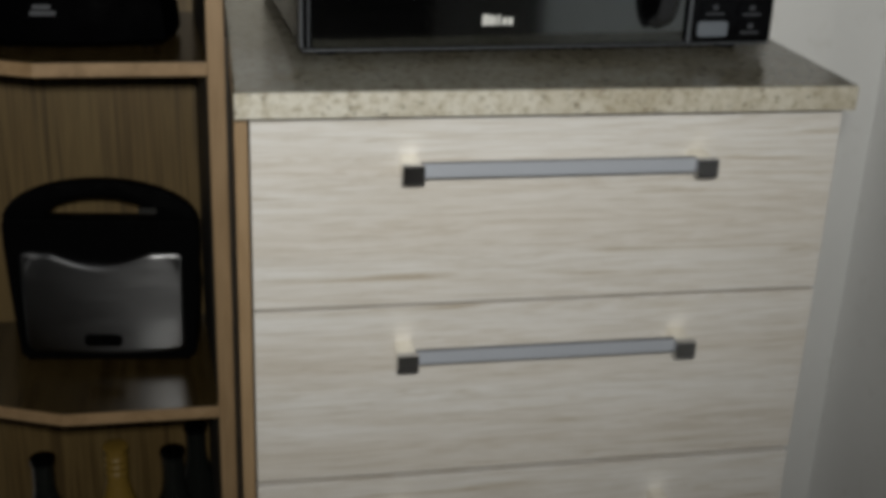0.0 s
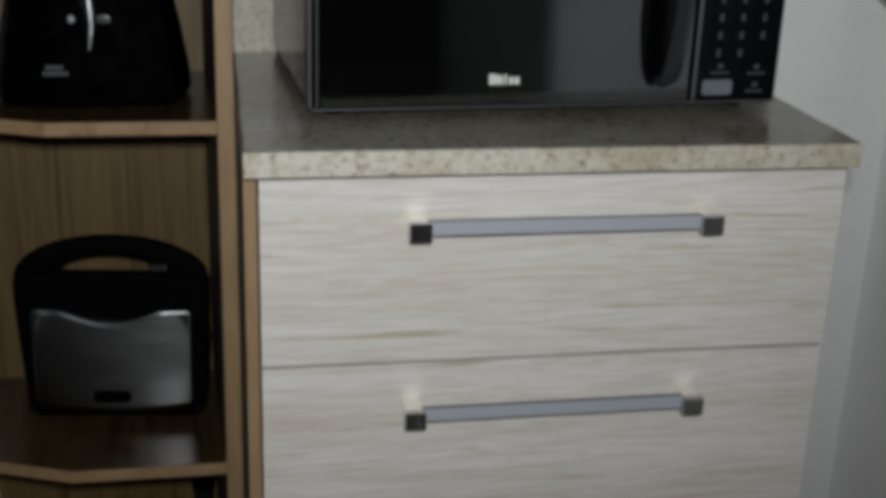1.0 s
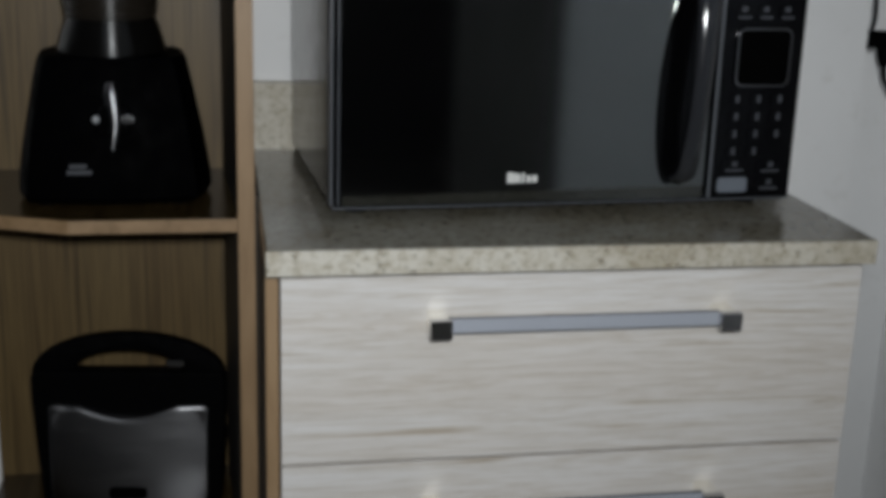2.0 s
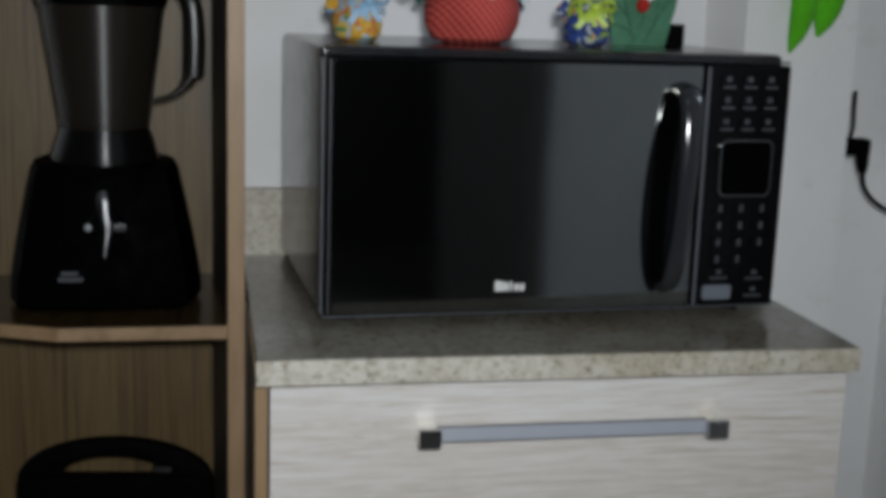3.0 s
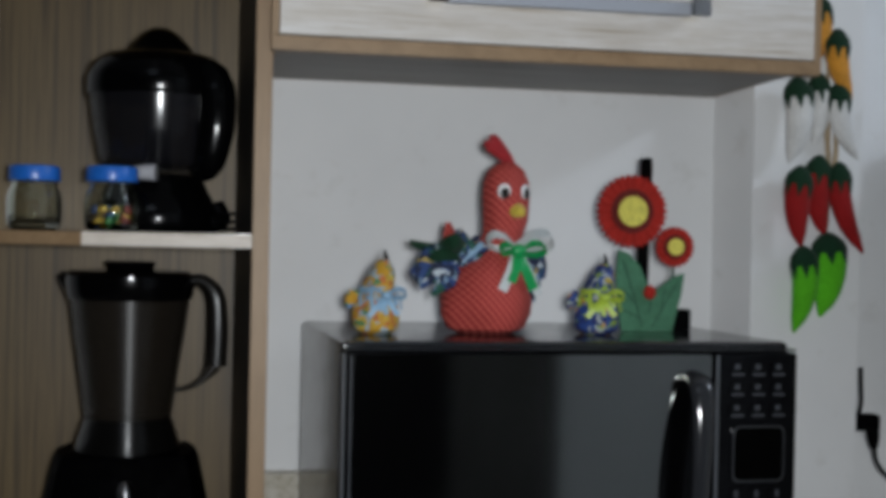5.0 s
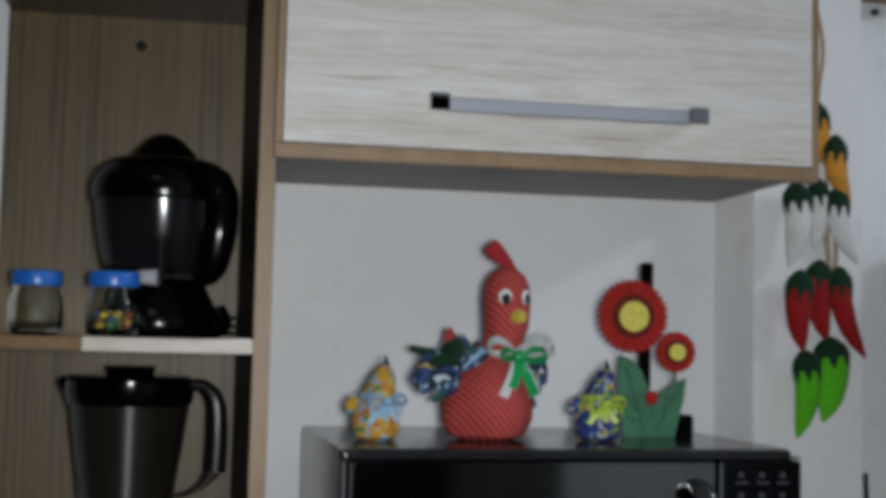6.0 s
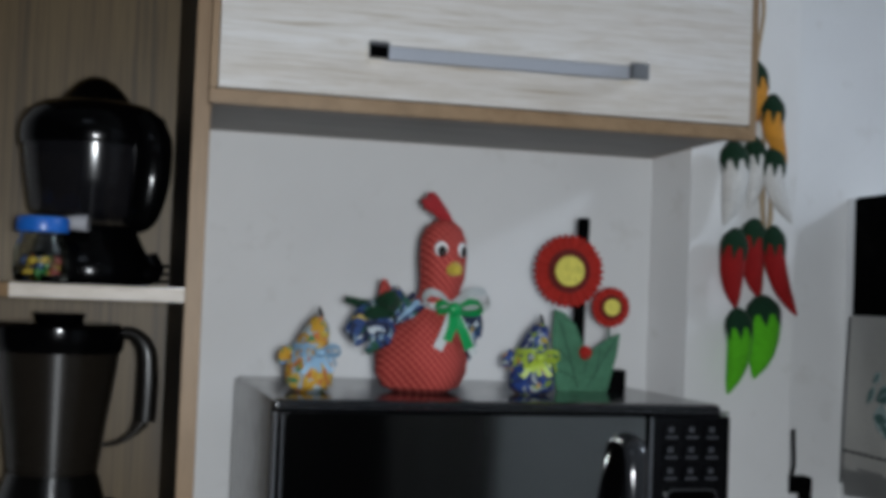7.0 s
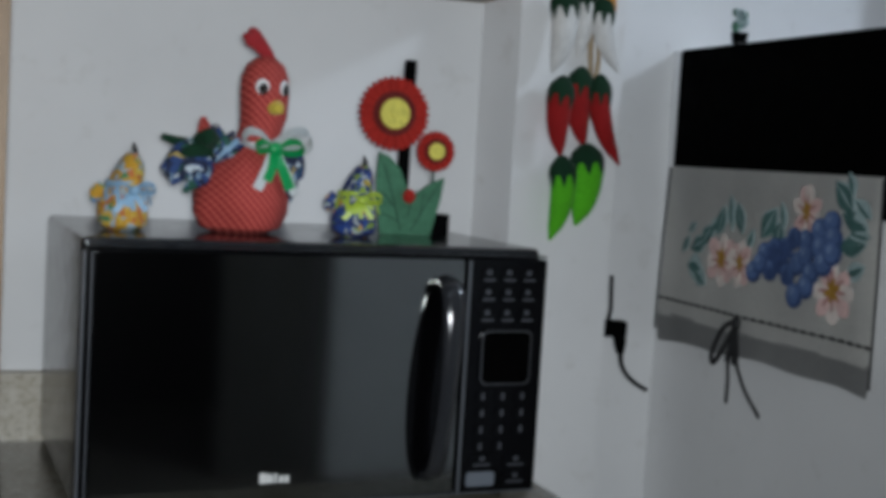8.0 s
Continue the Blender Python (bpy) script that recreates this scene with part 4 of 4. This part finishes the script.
    for name, line, wide, across, mat in (
            ("ribbon_loop", [(kx, ky, kz + 0.004), (kx + 0.018, ky - 0.006, kz + 0.018), (kx + 0.038, ky, kz + 0.020), (kx + 0.045, ky + 0.006, kz + 0.008), (kx + 0.034, ky + 0.008, kz + 0.001), (kx, ky + 0.004, kz)], 0.012, (0, 0.8, 0.6), m_ribbon_white),
            ("ribbon_loop", [(kx, ky, kz + 0.004), (kx - 0.014, ky - 0.006, kz + 0.014), (kx - 0.027, ky, kz + 0.017), (kx - 0.031, ky + 0.006, kz + 0.007), (kx - 0.020, ky + 0.008, kz + 0.002), (kx, ky + 0.004, kz)], 0.012, (0, 0.8, 0.6), m_ribbon_white),
            ("ribbon_loop", [(kx, ky - 0.004, kz), (kx + 0.014, ky - 0.010, kz + 0.008), (kx + 0.030, ky - 0.006, kz + 0.007), (kx + 0.032, ky - 0.002, kz - 0.001), (kx + 0.016, ky - 0.004, kz - 0.004), (kx, ky - 0.004, kz)], 0.010, (0, 0.8, 0.6), m_ribbon_green),
            ("ribbon_loop", [(kx, ky - 0.004, kz), (kx - 0.010, ky - 0.010, kz + 0.007), (kx - 0.019, ky - 0.006, kz + 0.004), (kx - 0.017, ky - 0.002, kz - 0.003), (kx, ky - 0.004, kz)], 0.010, (0, 0.8, 0.6), m_ribbon_green),
            ("ribbon_tail", [(kx, ky - 0.004, kz), (kx - 0.009, ky - 0.012, kz - 0.020), (kx - 0.020, ky - 0.013, kz - 0.043)], 0.011, (1, 0, 0.5), m_ribbon_white),
            ("ribbon_tail", [(kx, ky - 0.005, kz), (kx - 0.004, ky - 0.013, kz - 0.018), (kx - 0.010, ky - 0.014, kz - 0.034)], 0.010, (1, 0, 0.3), m_ribbon_green),
            ("ribbon_tail", [(kx, ky - 0.005, kz), (kx + 0.007, ky - 0.012, kz - 0.020), (kx + 0.018, ky - 0.010, kz - 0.042)], 0.011, (1, 0, -0.4), m_ribbon_green),
            ("ribbon_tail", [(kx + 0.002, ky - 0.003, kz), (kx + 0.012, ky - 0.009, kz - 0.022), (kx + 0.025, ky - 0.006, kz - 0.048)], 0.009, (1, 0, -0.4), m_ribbon_white)):
        part(name, strip(line, wide, 0.0007, across, 8), mat, h)
    part("ribbon_knot", ball((kx, ky - 0.008, kz), (0.0085, 0.006, 0.0075), 12), m_ribbon_green, h)
    return h


def chick(place, mat, ribbon_mats, label, turn):
    c = thing("cloth_chick", place, label, "cloth bird", "small cloth birds")
    c.rotation_euler = (0, 0, radians(turn))
    c.scale = (0.9, 0.9, 0.96)
    lump = lambda a, z: 1.0 + 0.05 * math.sin(3 * a) + 0.03 * math.cos(5 * a + z * 90)
    part("body", lean(lathe([(0, 0.0), (0.018, 0.0), (0.0265, 0.006), (0.0285, 0.019), (0.0270, 0.032), (0.0225, 0.045), (0.0185, 0.055), (0.0165, 0.064), (0.0135, 0.073), (0.0080, 0.081), (0, 0.085)], 36, wobble=lump), 0.009, 0.035, 0.085), mat, c, "printed cotton stuffed body")
    part("comb", tube([(0.011, 0, 0.079), (0.011, 0, 0.086), (0.009, 0, 0.094)], [0.004, 0.0032, 0.001], 8, 0.6), m_hole, c, "dark pointed comb")
    part("wing", tube([(-0.022, 0.002, 0.046), (-0.030, 0.0, 0.038), (-0.034, -0.002, 0.030)], [0.008, 0.008, 0.003], 10, 0.5), mat, c)
    part("beak", tube([(0.010, -0.013, 0.064), (0.013, -0.020, 0.063), (0.015, -0.024, 0.061)], [0.004, 0.003, 0.001], 10), m_beak, c, "yellow beak")
    band = [(0.0205 * math.cos(a), 0.0205 * math.sin(a), 0.050) for a in [2 * math.pi * i / 12 for i in range(13)]]
    part("neck_ribbon", strip(band, 0.006, 0.0008, (0, 0, 1), 4), ribbon_mats[0], c)
    for k in range(5):
        a = radians(-150 + 30 * k)
        part("ribbon_end", strip([(0.020 * math.cos(a), 0.020 * math.sin(a), 0.049), (0.027 * math.cos(a + 0.1), 0.027 * math.sin(a + 0.1), 0.044 - 0.003 * (k % 2)), (0.031 * math.cos(a + 0.2), 0.031 * math.sin(a + 0.2), 0.033 - 0.005 * (k % 3))], 0.0055, 0.0006, (-math.sin(a), math.cos(a), 0), 5), ribbon_mats[0], c)
    bow(c, (0.006, -0.0245, 0.044), 0.024, ribbon_mats, 0.022, 0.012)
    return c


hen((0.224, 0.215, TOP))
chick((0.098, 0.185, TOP), m_yellow_print, (m_ribbon_blue, m_ribbon_blue), "small yellow printed cloth chick with a pale ribbon", 5)
chick((0.349, 0.205, TOP), m_green_print, (m_ribbon_lime, m_ribbon_lime), "small blue and green printed cloth chick with a lime ribbon", -10)


def wheel(r, teeth, depth=0.08):
    pts = []
    for i in range(teeth * 4):
        a = 2 * math.pi * i / (teeth * 4)
        pts.append(((r if i % 4 < 2 else r * (1 - depth)) * math.cos(a), (r if i % 4 < 2 else r * (1 - depth)) * math.sin(a)))
    return pts


def flower_stand(place):
    s = thing("foam_flower_stand", place, "red foam flowers with sage leaves on a black stick", "ornament")
    part("stick", tube([(0.010, 0.012, 0.0), (0.011, 0.012, 0.10), (0.013, 0.012, 0.196), (0.013, 0.012, 0.2010)], [0.0075, 0.0075, 0.0075, 0.005], 14), m_black_matt, s, "black rounded stick")
    part("base_block", block(0.048, 0.070, 0.004, 0.024, 0.0, 0.026, 0.002), m_black_matt, s, "small black block")
    leaf = [(-0.028, 0.0), (0.036, 0.0), (0.0475, 0.040), (0.051, 0.063), (0.036, 0.058), (0.020, 0.048), (0.007, 0.040), (0.003, 0.052), (-0.006, 0.070), (-0.020, 0.083), (-0.034, 0.087), (-0.036, 0.060), (-0.034, 0.030)]
    leaf = [(x * 0.97 + 0.009, z * 1.10) for x, z in leaf]
    part("leaf", plate(leaf, -0.002, 0.003, 0.0008), m_foam_green, s, "sage green foam leaves")
    for line in (((-0.002, 0.004), (-0.014, 0.040), (-0.028, 0.076)), ((0.010, 0.004), (0.026, 0.030), (0.044, 0.056)), ((-0.012, 0.030), (-0.024, 0.042), (-0.032, 0.046)), ((0.022, 0.020), (0.024, 0.038), (0.026, 0.046)), ((-0.006, 0.014), (-0.018, 0.020), (-0.030, 0.022)), ((0.006, 0.020), (0.008, 0.030), (0.006, 0.038))):
        part("vein", tube([(x * 0.97 + 0.009, -0.0022, z * 1.10) for x, z in line], [0.0007, 0.0007], 6), m_vein, s)
    for name, x, z, r in (("large_flower", -0.0110, 0.1405, 0.0430), ("small_flower", 0.0425, 0.1000, 0.0238)):
        teeth = 34 if r > 0.03 else 24
        bm = bmesh.new()
        merge(bm, plate([(x + a, z + b) for a, b in wheel(r, teeth)], -0.010, -0.0055))
        f = part(name, bm, m_foam_red, s, "scalloped red foam flower")
        for rr, y0, y1, mat, nm in ((r * 0.60, -0.0118, -0.0100, m_foam_dark, "ring"), (r * 0.41, -0.0150, -0.0118, m_foam_yellow, "heart"), (r * 0.13, -0.0165, -0.0150, m_foam_yellow, "button")):
            part(nm, plate([(x + rr * math.cos(2 * math.pi * i / 28), z + rr * math.sin(2 * math.pi * i / 28)) for i in range(28)], y0, y1, 0.0005), mat, f)
        for i in range(22 if r > 0.03 else 14):
            a = 2 * math.pi * i / (22 if r > 0.03 else 14)
            part("petal_fold", tube([(x + r * 0.60 * math.cos(a), -0.0104, z + r * 0.60 * math.sin(a)), (x + r * 0.95 * math.cos(a), -0.0102, z + r * 0.95 * math.sin(a))], [0.0016, 0.0022], 6, 0.6, (0, 1, 0), 2), m_foam_red, f)
    part("stem", tube([(0.0425, -0.004, 0.080), (0.043, -0.003, 0.070), (0.044, 0.001, 0.060)], [0.0016, 0.0016], 8), m_vein, s)
    part("berry", ball((0.014, -0.006, 0.046), (0.0078, 0.005, 0.0085), 14), m_foam_red, s, "red foam bead")
    return s


flower_stand((0.416, 0.262, TOP))


# ---------------------------------------------------------------- felt peppers on the pillar
def pepper_string():
    p = thing("pepper_garland", (0.7035, 0.383, 1.1432), "felt pepper garland hanging from natural twine", "garland")
    y = -0.012
    part("twine", tube([(-0.012, -0.004, 0.62), (0.004, -0.005, 0.54), (-0.004, -0.006, 0.46), (0.014, -0.008, 0.40), (0.004, -0.006, 0.33), (0.012, -0.008, 0.22), (0.004, -0.006, 0.10)], [0.0028, 0.0032], 8), m_rope, p, "natural twine")
    part("twine", tube([(-0.004, -0.004, 0.60), (-0.008, -0.006, 0.50), (0.006, -0.006, 0.42), (0.010, -0.004, 0.36), (0.012, -0.006, 0.25)], [0.0022, 0.0026], 8), m_rope, p, "natural twine")
    part("tassel", tube([(0.016, -0.012, 0.300), (0.018, -0.013, 0.265), (0.016, -0.012, 0.236)], [0.0025, 0.0038, 0.0042], 10, 0.6), m_rope, p, "frayed twine tassel")
    # stalk x, top z, tip x, tip z, width, felt
    rows = [(-0.010, 0.456, -0.014, 0.374, 0.0150, m_orange), (0.015, 0.411, 0.037, 0.332, 0.0160, m_orange),
            (-0.043, 0.345, -0.052, 0.244, 0.0185, m_white_felt), (-0.008, 0.355, -0.012, 0.268, 0.0140, m_white_felt), (0.018, 0.342, 0.048, 0.252, 0.0155, m_white_felt),
            (-0.036, 0.231, -0.032, 0.136, 0.0175, m_red), (-0.004, 0.246, 0.007, 0.150, 0.0175, m_red), (0.021, 0.238, 0.058, 0.130, 0.0155, m_red),
            (-0.030, 0.128, -0.040, 0.026, 0.0175, m_green), (0.010, 0.146, 0.002, 0.046, 0.0225, m_green)]
    for k, (x, z, tx, tz, w, mat) in enumerate(rows):
        yy = y - 0.006 * (k % 3)
        bend = 0.006 if tx > x else -0.004
        line = [(x, yy, z), (x + (tx - x) * 0.15 - bend, yy - 0.003, z + (tz - z) * 0.3), (x + (tx - x) * 0.5 - bend, yy - 0.002, z + (tz - z) * 0.66), (tx, yy + 0.002, tz)]
        pep = part("pepper", tube(line, [w * 0.55, w * 0.97, w, w * 0.94, w * 0.80, w * 0.55, w * 0.10], 18, 0.62), mat, p, {"orange_felt": "orange", "white_felt": "white", "red_felt": "red", "lime_felt": "lime green"}[mat.name] + " felt pepper")
        crown = bmesh.new()
        d = (Vector(line[1]) - Vector(line[0])).normalized()
        side = Vector((0, 1, 0)) - d * d.y
        side.normalize()
        wide, rings = d.cross(side), []
        for off, rad in ((-0.010, 0.25), (-0.006, 0.55), (0.003, 0.98), (0.013, 1.12), (None, 1.06)):
            ring = []
            for i in range(21):
                a = 2 * math.pi * i / 21
                o = off if off is not None else (0.034 if i % 3 == 0 else 0.017)
                ring.append(crown.verts.new(Vector(line[0]) + d * o + w * rad * (wide * math.cos(a) + side * 0.66 * math.sin(a))))
            rings.append(ring)
        crown.faces.new(rings[0])
        for ra, rb in zip(rings, rings[1:]):
            for i in range(21):
                crown.faces.new((ra[i], ra[(i + 1) % 21], rb[(i + 1) % 21], rb[i]))
        part("calyx", crown, m_dark_green, pep, "dark green felt cap")
    return p


pepper_string()

socket = thing("wall_plug", (0.7652, 0.412, 1.038), "black plug and cable in a wall socket on the pillar", "plug")
part("socket_plate", block(0.0003, 0.004, -0.012, 0.018, -0.010, 0.060, 0.0015), m_black_matt, socket, "black socket plate")
part("cord", tube([(0.014, -0.008, 0.012), (0.0185, -0.009, 0.034), (0.0180, -0.008, 0.062), (0.0175, -0.008, 0.082)], [0.0026, 0.0026], 8), m_black_matt, socket, "thin black cord")
part("plug_body", block(0.0042, 0.041, -0.022, 0.002, -0.002, 0.020, 0.004), m_black_matt, socket, "black moulded plug")
part("plug_neck", tube([(0.034, -0.010, 0.006), (0.036, -0.010, -0.012), (0.037, -0.011, -0.026)], [0.0095, 0.0085, 0.0055], 12), m_black_matt, socket, "moulded cable neck")
part("cable", tube([(0.037, -0.011, -0.022), (0.040, -0.012, -0.042), (0.050, -0.014, -0.058), (0.066, -0.014, -0.070), (0.082, -0.012, -0.078)], [0.0036, 0.003, 0.003, 0.003, 0.003], 10), m_black_matt, socket, "black cable")

shelf_far = thing("wall_box", (0.85, 0.51, 1.788), "dark brown wooden wall box high in the recess", "wall box")
part("body", block(-0.0695, 0.0665, -0.05, -0.001, 0.0, 0.5, 0.002), m_carcass, shelf_far)
dot = thing("wall_hook", (0.853, 0.5085, 1.774), "small dark hook screwed into the wall", "hook")
part("hook", tube([(0, 0, 0), (0, -0.008, 0), (0, -0.012, -0.004)], [0.0045, 0.004, 0.003], 10), m_hole, dot)


# ---------------------------------------------------------------- covered panel on the side wall
def covered_panel():
    c = thing("covered_panel", (0.9165, 0.2305, 1.027), "black wall panel with a hand-painted cotton cover", "wall panel")
    Y = 0.2235
    part("panel", block(-0.012, -0.0005, -Y, Y + 0.012, 0.20, 0.4175, 0.003), m_void, c, "flat black panel")
    part("panel_front", block(-0.016, -0.0122, -Y + 0.004, Y + 0.008, 0.21, 0.4140, 0.0015), m_void, c, "deep black front")
    # the cloth hangs in slight waves
    n, k = 44, 22

    def sheet_x(y, z):
        fall = (0.24 - z) / 0.24
        return -0.020 - 0.003 * fall * fall * (1 + math.sin(20 * y + 1.3)) - 0.0012 * math.sin(48 * y + 8 * z)

    def cloth(z0, z1, low):
        bm = bmesh.new()
        grid = []
        for j in range(k + 1):
            row = []
            for i in range(n + 1):
                u, v = i / n, j / k
                z = z0 + (z1 - z0) * v + low * (0.005 * math.sin(4.2 * u) + 0.0016 * math.sin(17 * u)) * (1 - v)
                y = (2 * u - 1) * (0.2385 - 0.010 * z / 0.236 - 0.006 * max(0.0, 1 - z / 0.020)) + 0.0
                row.append(bm.verts.new((sheet_x(y, z), y, z)))
            grid.append(row)
        for j in range(k):
            for i in range(n):
                bm.faces.new((grid[j][i], grid[j][i + 1], grid[j + 1][i + 1], grid[j + 1][i]))
        bmesh.ops.solidify(bm, geom=bm.faces[:], thickness=0.0016)
        return bm

    sheet = part("cloth", cloth(0.034, 0.249, 0.3), m_linen, c, "cream cotton with painted grapes and flowers")
    part("hem", cloth(0.0015, 0.038, 1.0), m_hem, c, "grey cotton hem")
    for k2 in (-1, 1):
        part("piping", tube([(-0.024, k2 * 0.2360, 0.012), (-0.023, k2 * 0.2340, 0.12), (-0.021, k2 * 0.2285, 0.247)], [0.0015, 0.0015], 8), m_ribbon_black, c, "black edge piping")
    for i in range(28):
        y = 0.229 - i * 0.458 / 27
        part("stitch", tube([(sheet_x(y + 0.007, 0.058) - 0.0012, y + 0.007, 0.058), (sheet_x(y, 0.058) - 0.0018, y, 0.0585), (sheet_x(y - 0.007, 0.058) - 0.0012, y - 0.007, 0.058)], [0.0012, 0.0024, 0.0012], 6, 1, (1, 0, 0), 2), m_ribbon_black, sheet)

    def paint_disc(name, y, z, ry, rz, mat, turn=0.0, lift=0.0, tip=0.0):
        bm = bmesh.new()
        ring = []
        for i in range(20):
            a = 2 * math.pi * i / 20
            p, q = ry * math.cos(a) * (1 - tip * abs(math.sin(a)) * 0.3), rz * math.sin(a)
            if tip:
                p *= (1 - abs(math.sin(a)) ** 3 * 0.75)
            yy, zz = y + p * math.cos(turn) - q * math.sin(turn), z + p * math.sin(turn) + q * math.cos(turn)
            ring.append(bm.verts.new((sheet_x(yy, zz) - 0.0017 - lift * 0.35, yy, zz)))
        top = bm.faces.new(ring)
        got = bmesh.ops.extrude_face_region(bm, geom=[top])
        bmesh.ops.translate(bm, verts=[v for v in got["geom"] if isinstance(v, bmesh.types.BMVert)], vec=(0.0012, 0, 0))
        part(name, bm, mat, sheet, "", False)

    # painted leaves, then blossoms, then grapes; y runs away from the room
    rnd = random.Random(11)
    # place, length, width, lean from upright (to the far side positive), dark or pale
    blades = ((0.086, 0.180, 0.030, 0.012, 0.25, 1), (0.064, 0.192, 0.034, 0.011, -0.20, 0), (0.042, 0.186, 0.032, 0.012, -0.45, 1), (0.098, 0.172, 0.026, 0.011, 0.80, 0),
              (-0.024, 0.184, 0.034, 0.017, 0.55, 1), (-0.044, 0.170, 0.026, 0.013, 0.10, 1), (-0.050, 0.196, 0.024, 0.008, -0.30, 0),
              (-0.166, 0.224, 0.036, 0.015, -0.75, 1), (-0.186, 0.197, 0.034, 0.014, -1.25, 1), (-0.184, 0.169, 0.036, 0.014, -1.75, 1), (-0.198, 0.212, 0.026, 0.010, -0.95, 0), (-0.196, 0.182, 0.026, 0.010, -1.50, 0), (-0.192, 0.140, 0.026, 0.012, -2.00, 0), (-0.176, 0.240, 0.020, 0.008, -0.40, 0),
              (0.116, 0.158, 0.030, 0.013, 0.75, 1), (0.136, 0.144, 0.030, 0.013, 1.15, 1), (0.143, 0.112, 0.026, 0.019, 1.60, 0), (0.128, 0.098, 0.024, 0.013, 2.10, 0), (0.170, 0.142, 0.022, 0.007, 0.60, 1), (0.156, 0.166, 0.018, 0.007, 0.90, 0), (0.012, 0.160, 0.022, 0.009, 0.30, 0))
    for y, z, long, wide, turn, strong in blades:
        paint_disc("painted_leaf", y, z, wide, long * 0.72, m_leaf_pale, turn, 0.0002, 1.0)
        paint_disc("painted_leaf", y + 0.0015, z - 0.001, wide * (0.86 if strong else 0.40), long * 0.68, m_leaf_paint, turn + 0.06, 0.0006, 1.0)
        if strong:
            paint_disc("painted_vein", y + 0.001, z, wide * 0.10, long * 0.55, m_leaf_pale, turn, 0.0010, 1.0)
    for by, bz, r, pale in ((0.080, 0.128, 0.034, False), (0.032, 0.127, 0.029, False), (-0.097, 0.202, 0.031, True), (-0.156, 0.114, 0.036, True)):
        for i in range(8):
            a = 2 * math.pi * i / 8 + by * 30 + rnd.uniform(-0.2, 0.2)
            k = rnd.uniform(0.85, 1.2)
            paint_disc("painted_petal", by + r * 0.56 * math.cos(a), bz + r * 0.62 * math.sin(a), r * 0.30 * k, r * 0.46 * k, m_petal_pale if (i + pale) % 2 else m_petal, a - 1.57, 0.0008 + 0.0001 * i)
            paint_disc("painted_shade", by + r * 0.40 * math.cos(a), bz + r * 0.44 * math.sin(a), r * 0.07, r * 0.26, m_petal_deep, a - 1.57, 0.0018)
        for i in range(6):
            a = 1.05 * i + by * 9
            k = rnd.uniform(0.7, 1.2)
            paint_disc("painted_heart", by + r * 0.13 * math.cos(a), bz + r * 0.20 * math.sin(a), r * 0.10 * k, r * 0.24 * k, m_heart, a - 1.57, 0.0022)
    spots = [(-0.019, 0.147), (-0.050, 0.139), (-0.059, 0.156), (-0.099, 0.169), (-0.126, 0.183), (-0.147, 0.194), (0.001, 0.121), (-0.032, 0.126), (-0.068, 0.124), (-0.086, 0.140), (-0.102, 0.151), (-0.129, 0.163), (-0.151, 0.176), (-0.114, 0.130), (-0.136, 0.145), (-0.151, 0.158), (-0.107, 0.114), (-0.086, 0.101), (-0.076, 0.170), (-0.012, 0.133), (-0.040, 0.152)]
    for i, (y, z) in enumerate(spots):
        k = rnd.uniform(0.9, 1.08)
        paint_disc("painted_grape", y - 0.001, z - 0.001, 0.0160 * k, 0.0150 * k, m_grape_dark, 0, 0.0021 + 0.00012 * i)
        paint_disc("painted_grape", y + 0.001, z + 0.001, 0.0130 * k, 0.0122 * k, m_grape, 0, 0.00216 + 0.00012 * i)
        paint_disc("painted_shine", y + 0.004, z + 0.004, 0.0045 * k, 0.0055 * k, m_grape_light, 0.5, 0.00222 + 0.00012 * i)
    knot = (-0.032, 0.014, 0.055)
    for loop in ([knot, (-0.040, 0.034, 0.042), (-0.042, 0.052, 0.010), (-0.040, 0.056, -0.006), (-0.038, 0.044, 0.002), (-0.034, 0.016, 0.048)],
                 [knot, (-0.040, 0.004, 0.040), (-0.042, -0.004, 0.012), (-0.039, 0.006, 0.000), (-0.034, 0.014, 0.046)],
                 [knot, (-0.040, 0.012, 0.035), (-0.042, 0.012, 0.012), (-0.040, 0.020, 0.004), (-0.034, 0.016, 0.046)]):
        part("ribbon_loop", strip(loop, 0.0085, 0.0009, (0, 1, 0.3), 6), m_ribbon_black, c, "black tied ribbon")
    for tail in ([knot, (-0.038, 0.020, 0.008), (-0.035, 0.022, -0.026), (-0.033, 0.026, -0.056)], [knot, (-0.038, 0.004, 0.010), (-0.035, -0.014, -0.028), (-0.032, -0.048, -0.060)]):
        part("ribbon_tail", strip(tail, 0.0065, 0.0008, (0, 1, 0.3), 6), m_ribbon_black, c, "black tied ribbon")
    part("ribbon_knot", ball((-0.036, 0.013, 0.050), (0.005, 0.008, 0.010), 12), m_ribbon_black, c, "black tied ribbon")
    return c


covered_panel()
figure = thing("plant_ornament", (0.934, 0.366, 1.4472), "tiny grey-green potted plant ornament on the panel", "ornament")
part("pot", lathe([(0, 0), (0.009, 0), (0.012, 0.016), (0.011, 0.017), (0, 0.015)], 18), m_black_matt, figure, "small dark pot")
rnd = random.Random(8)
for i in range(16):
    a, r = rnd.uniform(0, 6.28), rnd.uniform(0.002, 0.011)
    z = rnd.uniform(0.018, 0.046)
    part("leaf", ball((r * math.cos(a), r * math.sin(a), z), (0.0058, 0.0032, 0.0075), 8, Euler((rnd.random(), rnd.random(), a)).to_quaternion()), m_leaf_pale if i % 3 else m_foam_green, figure)
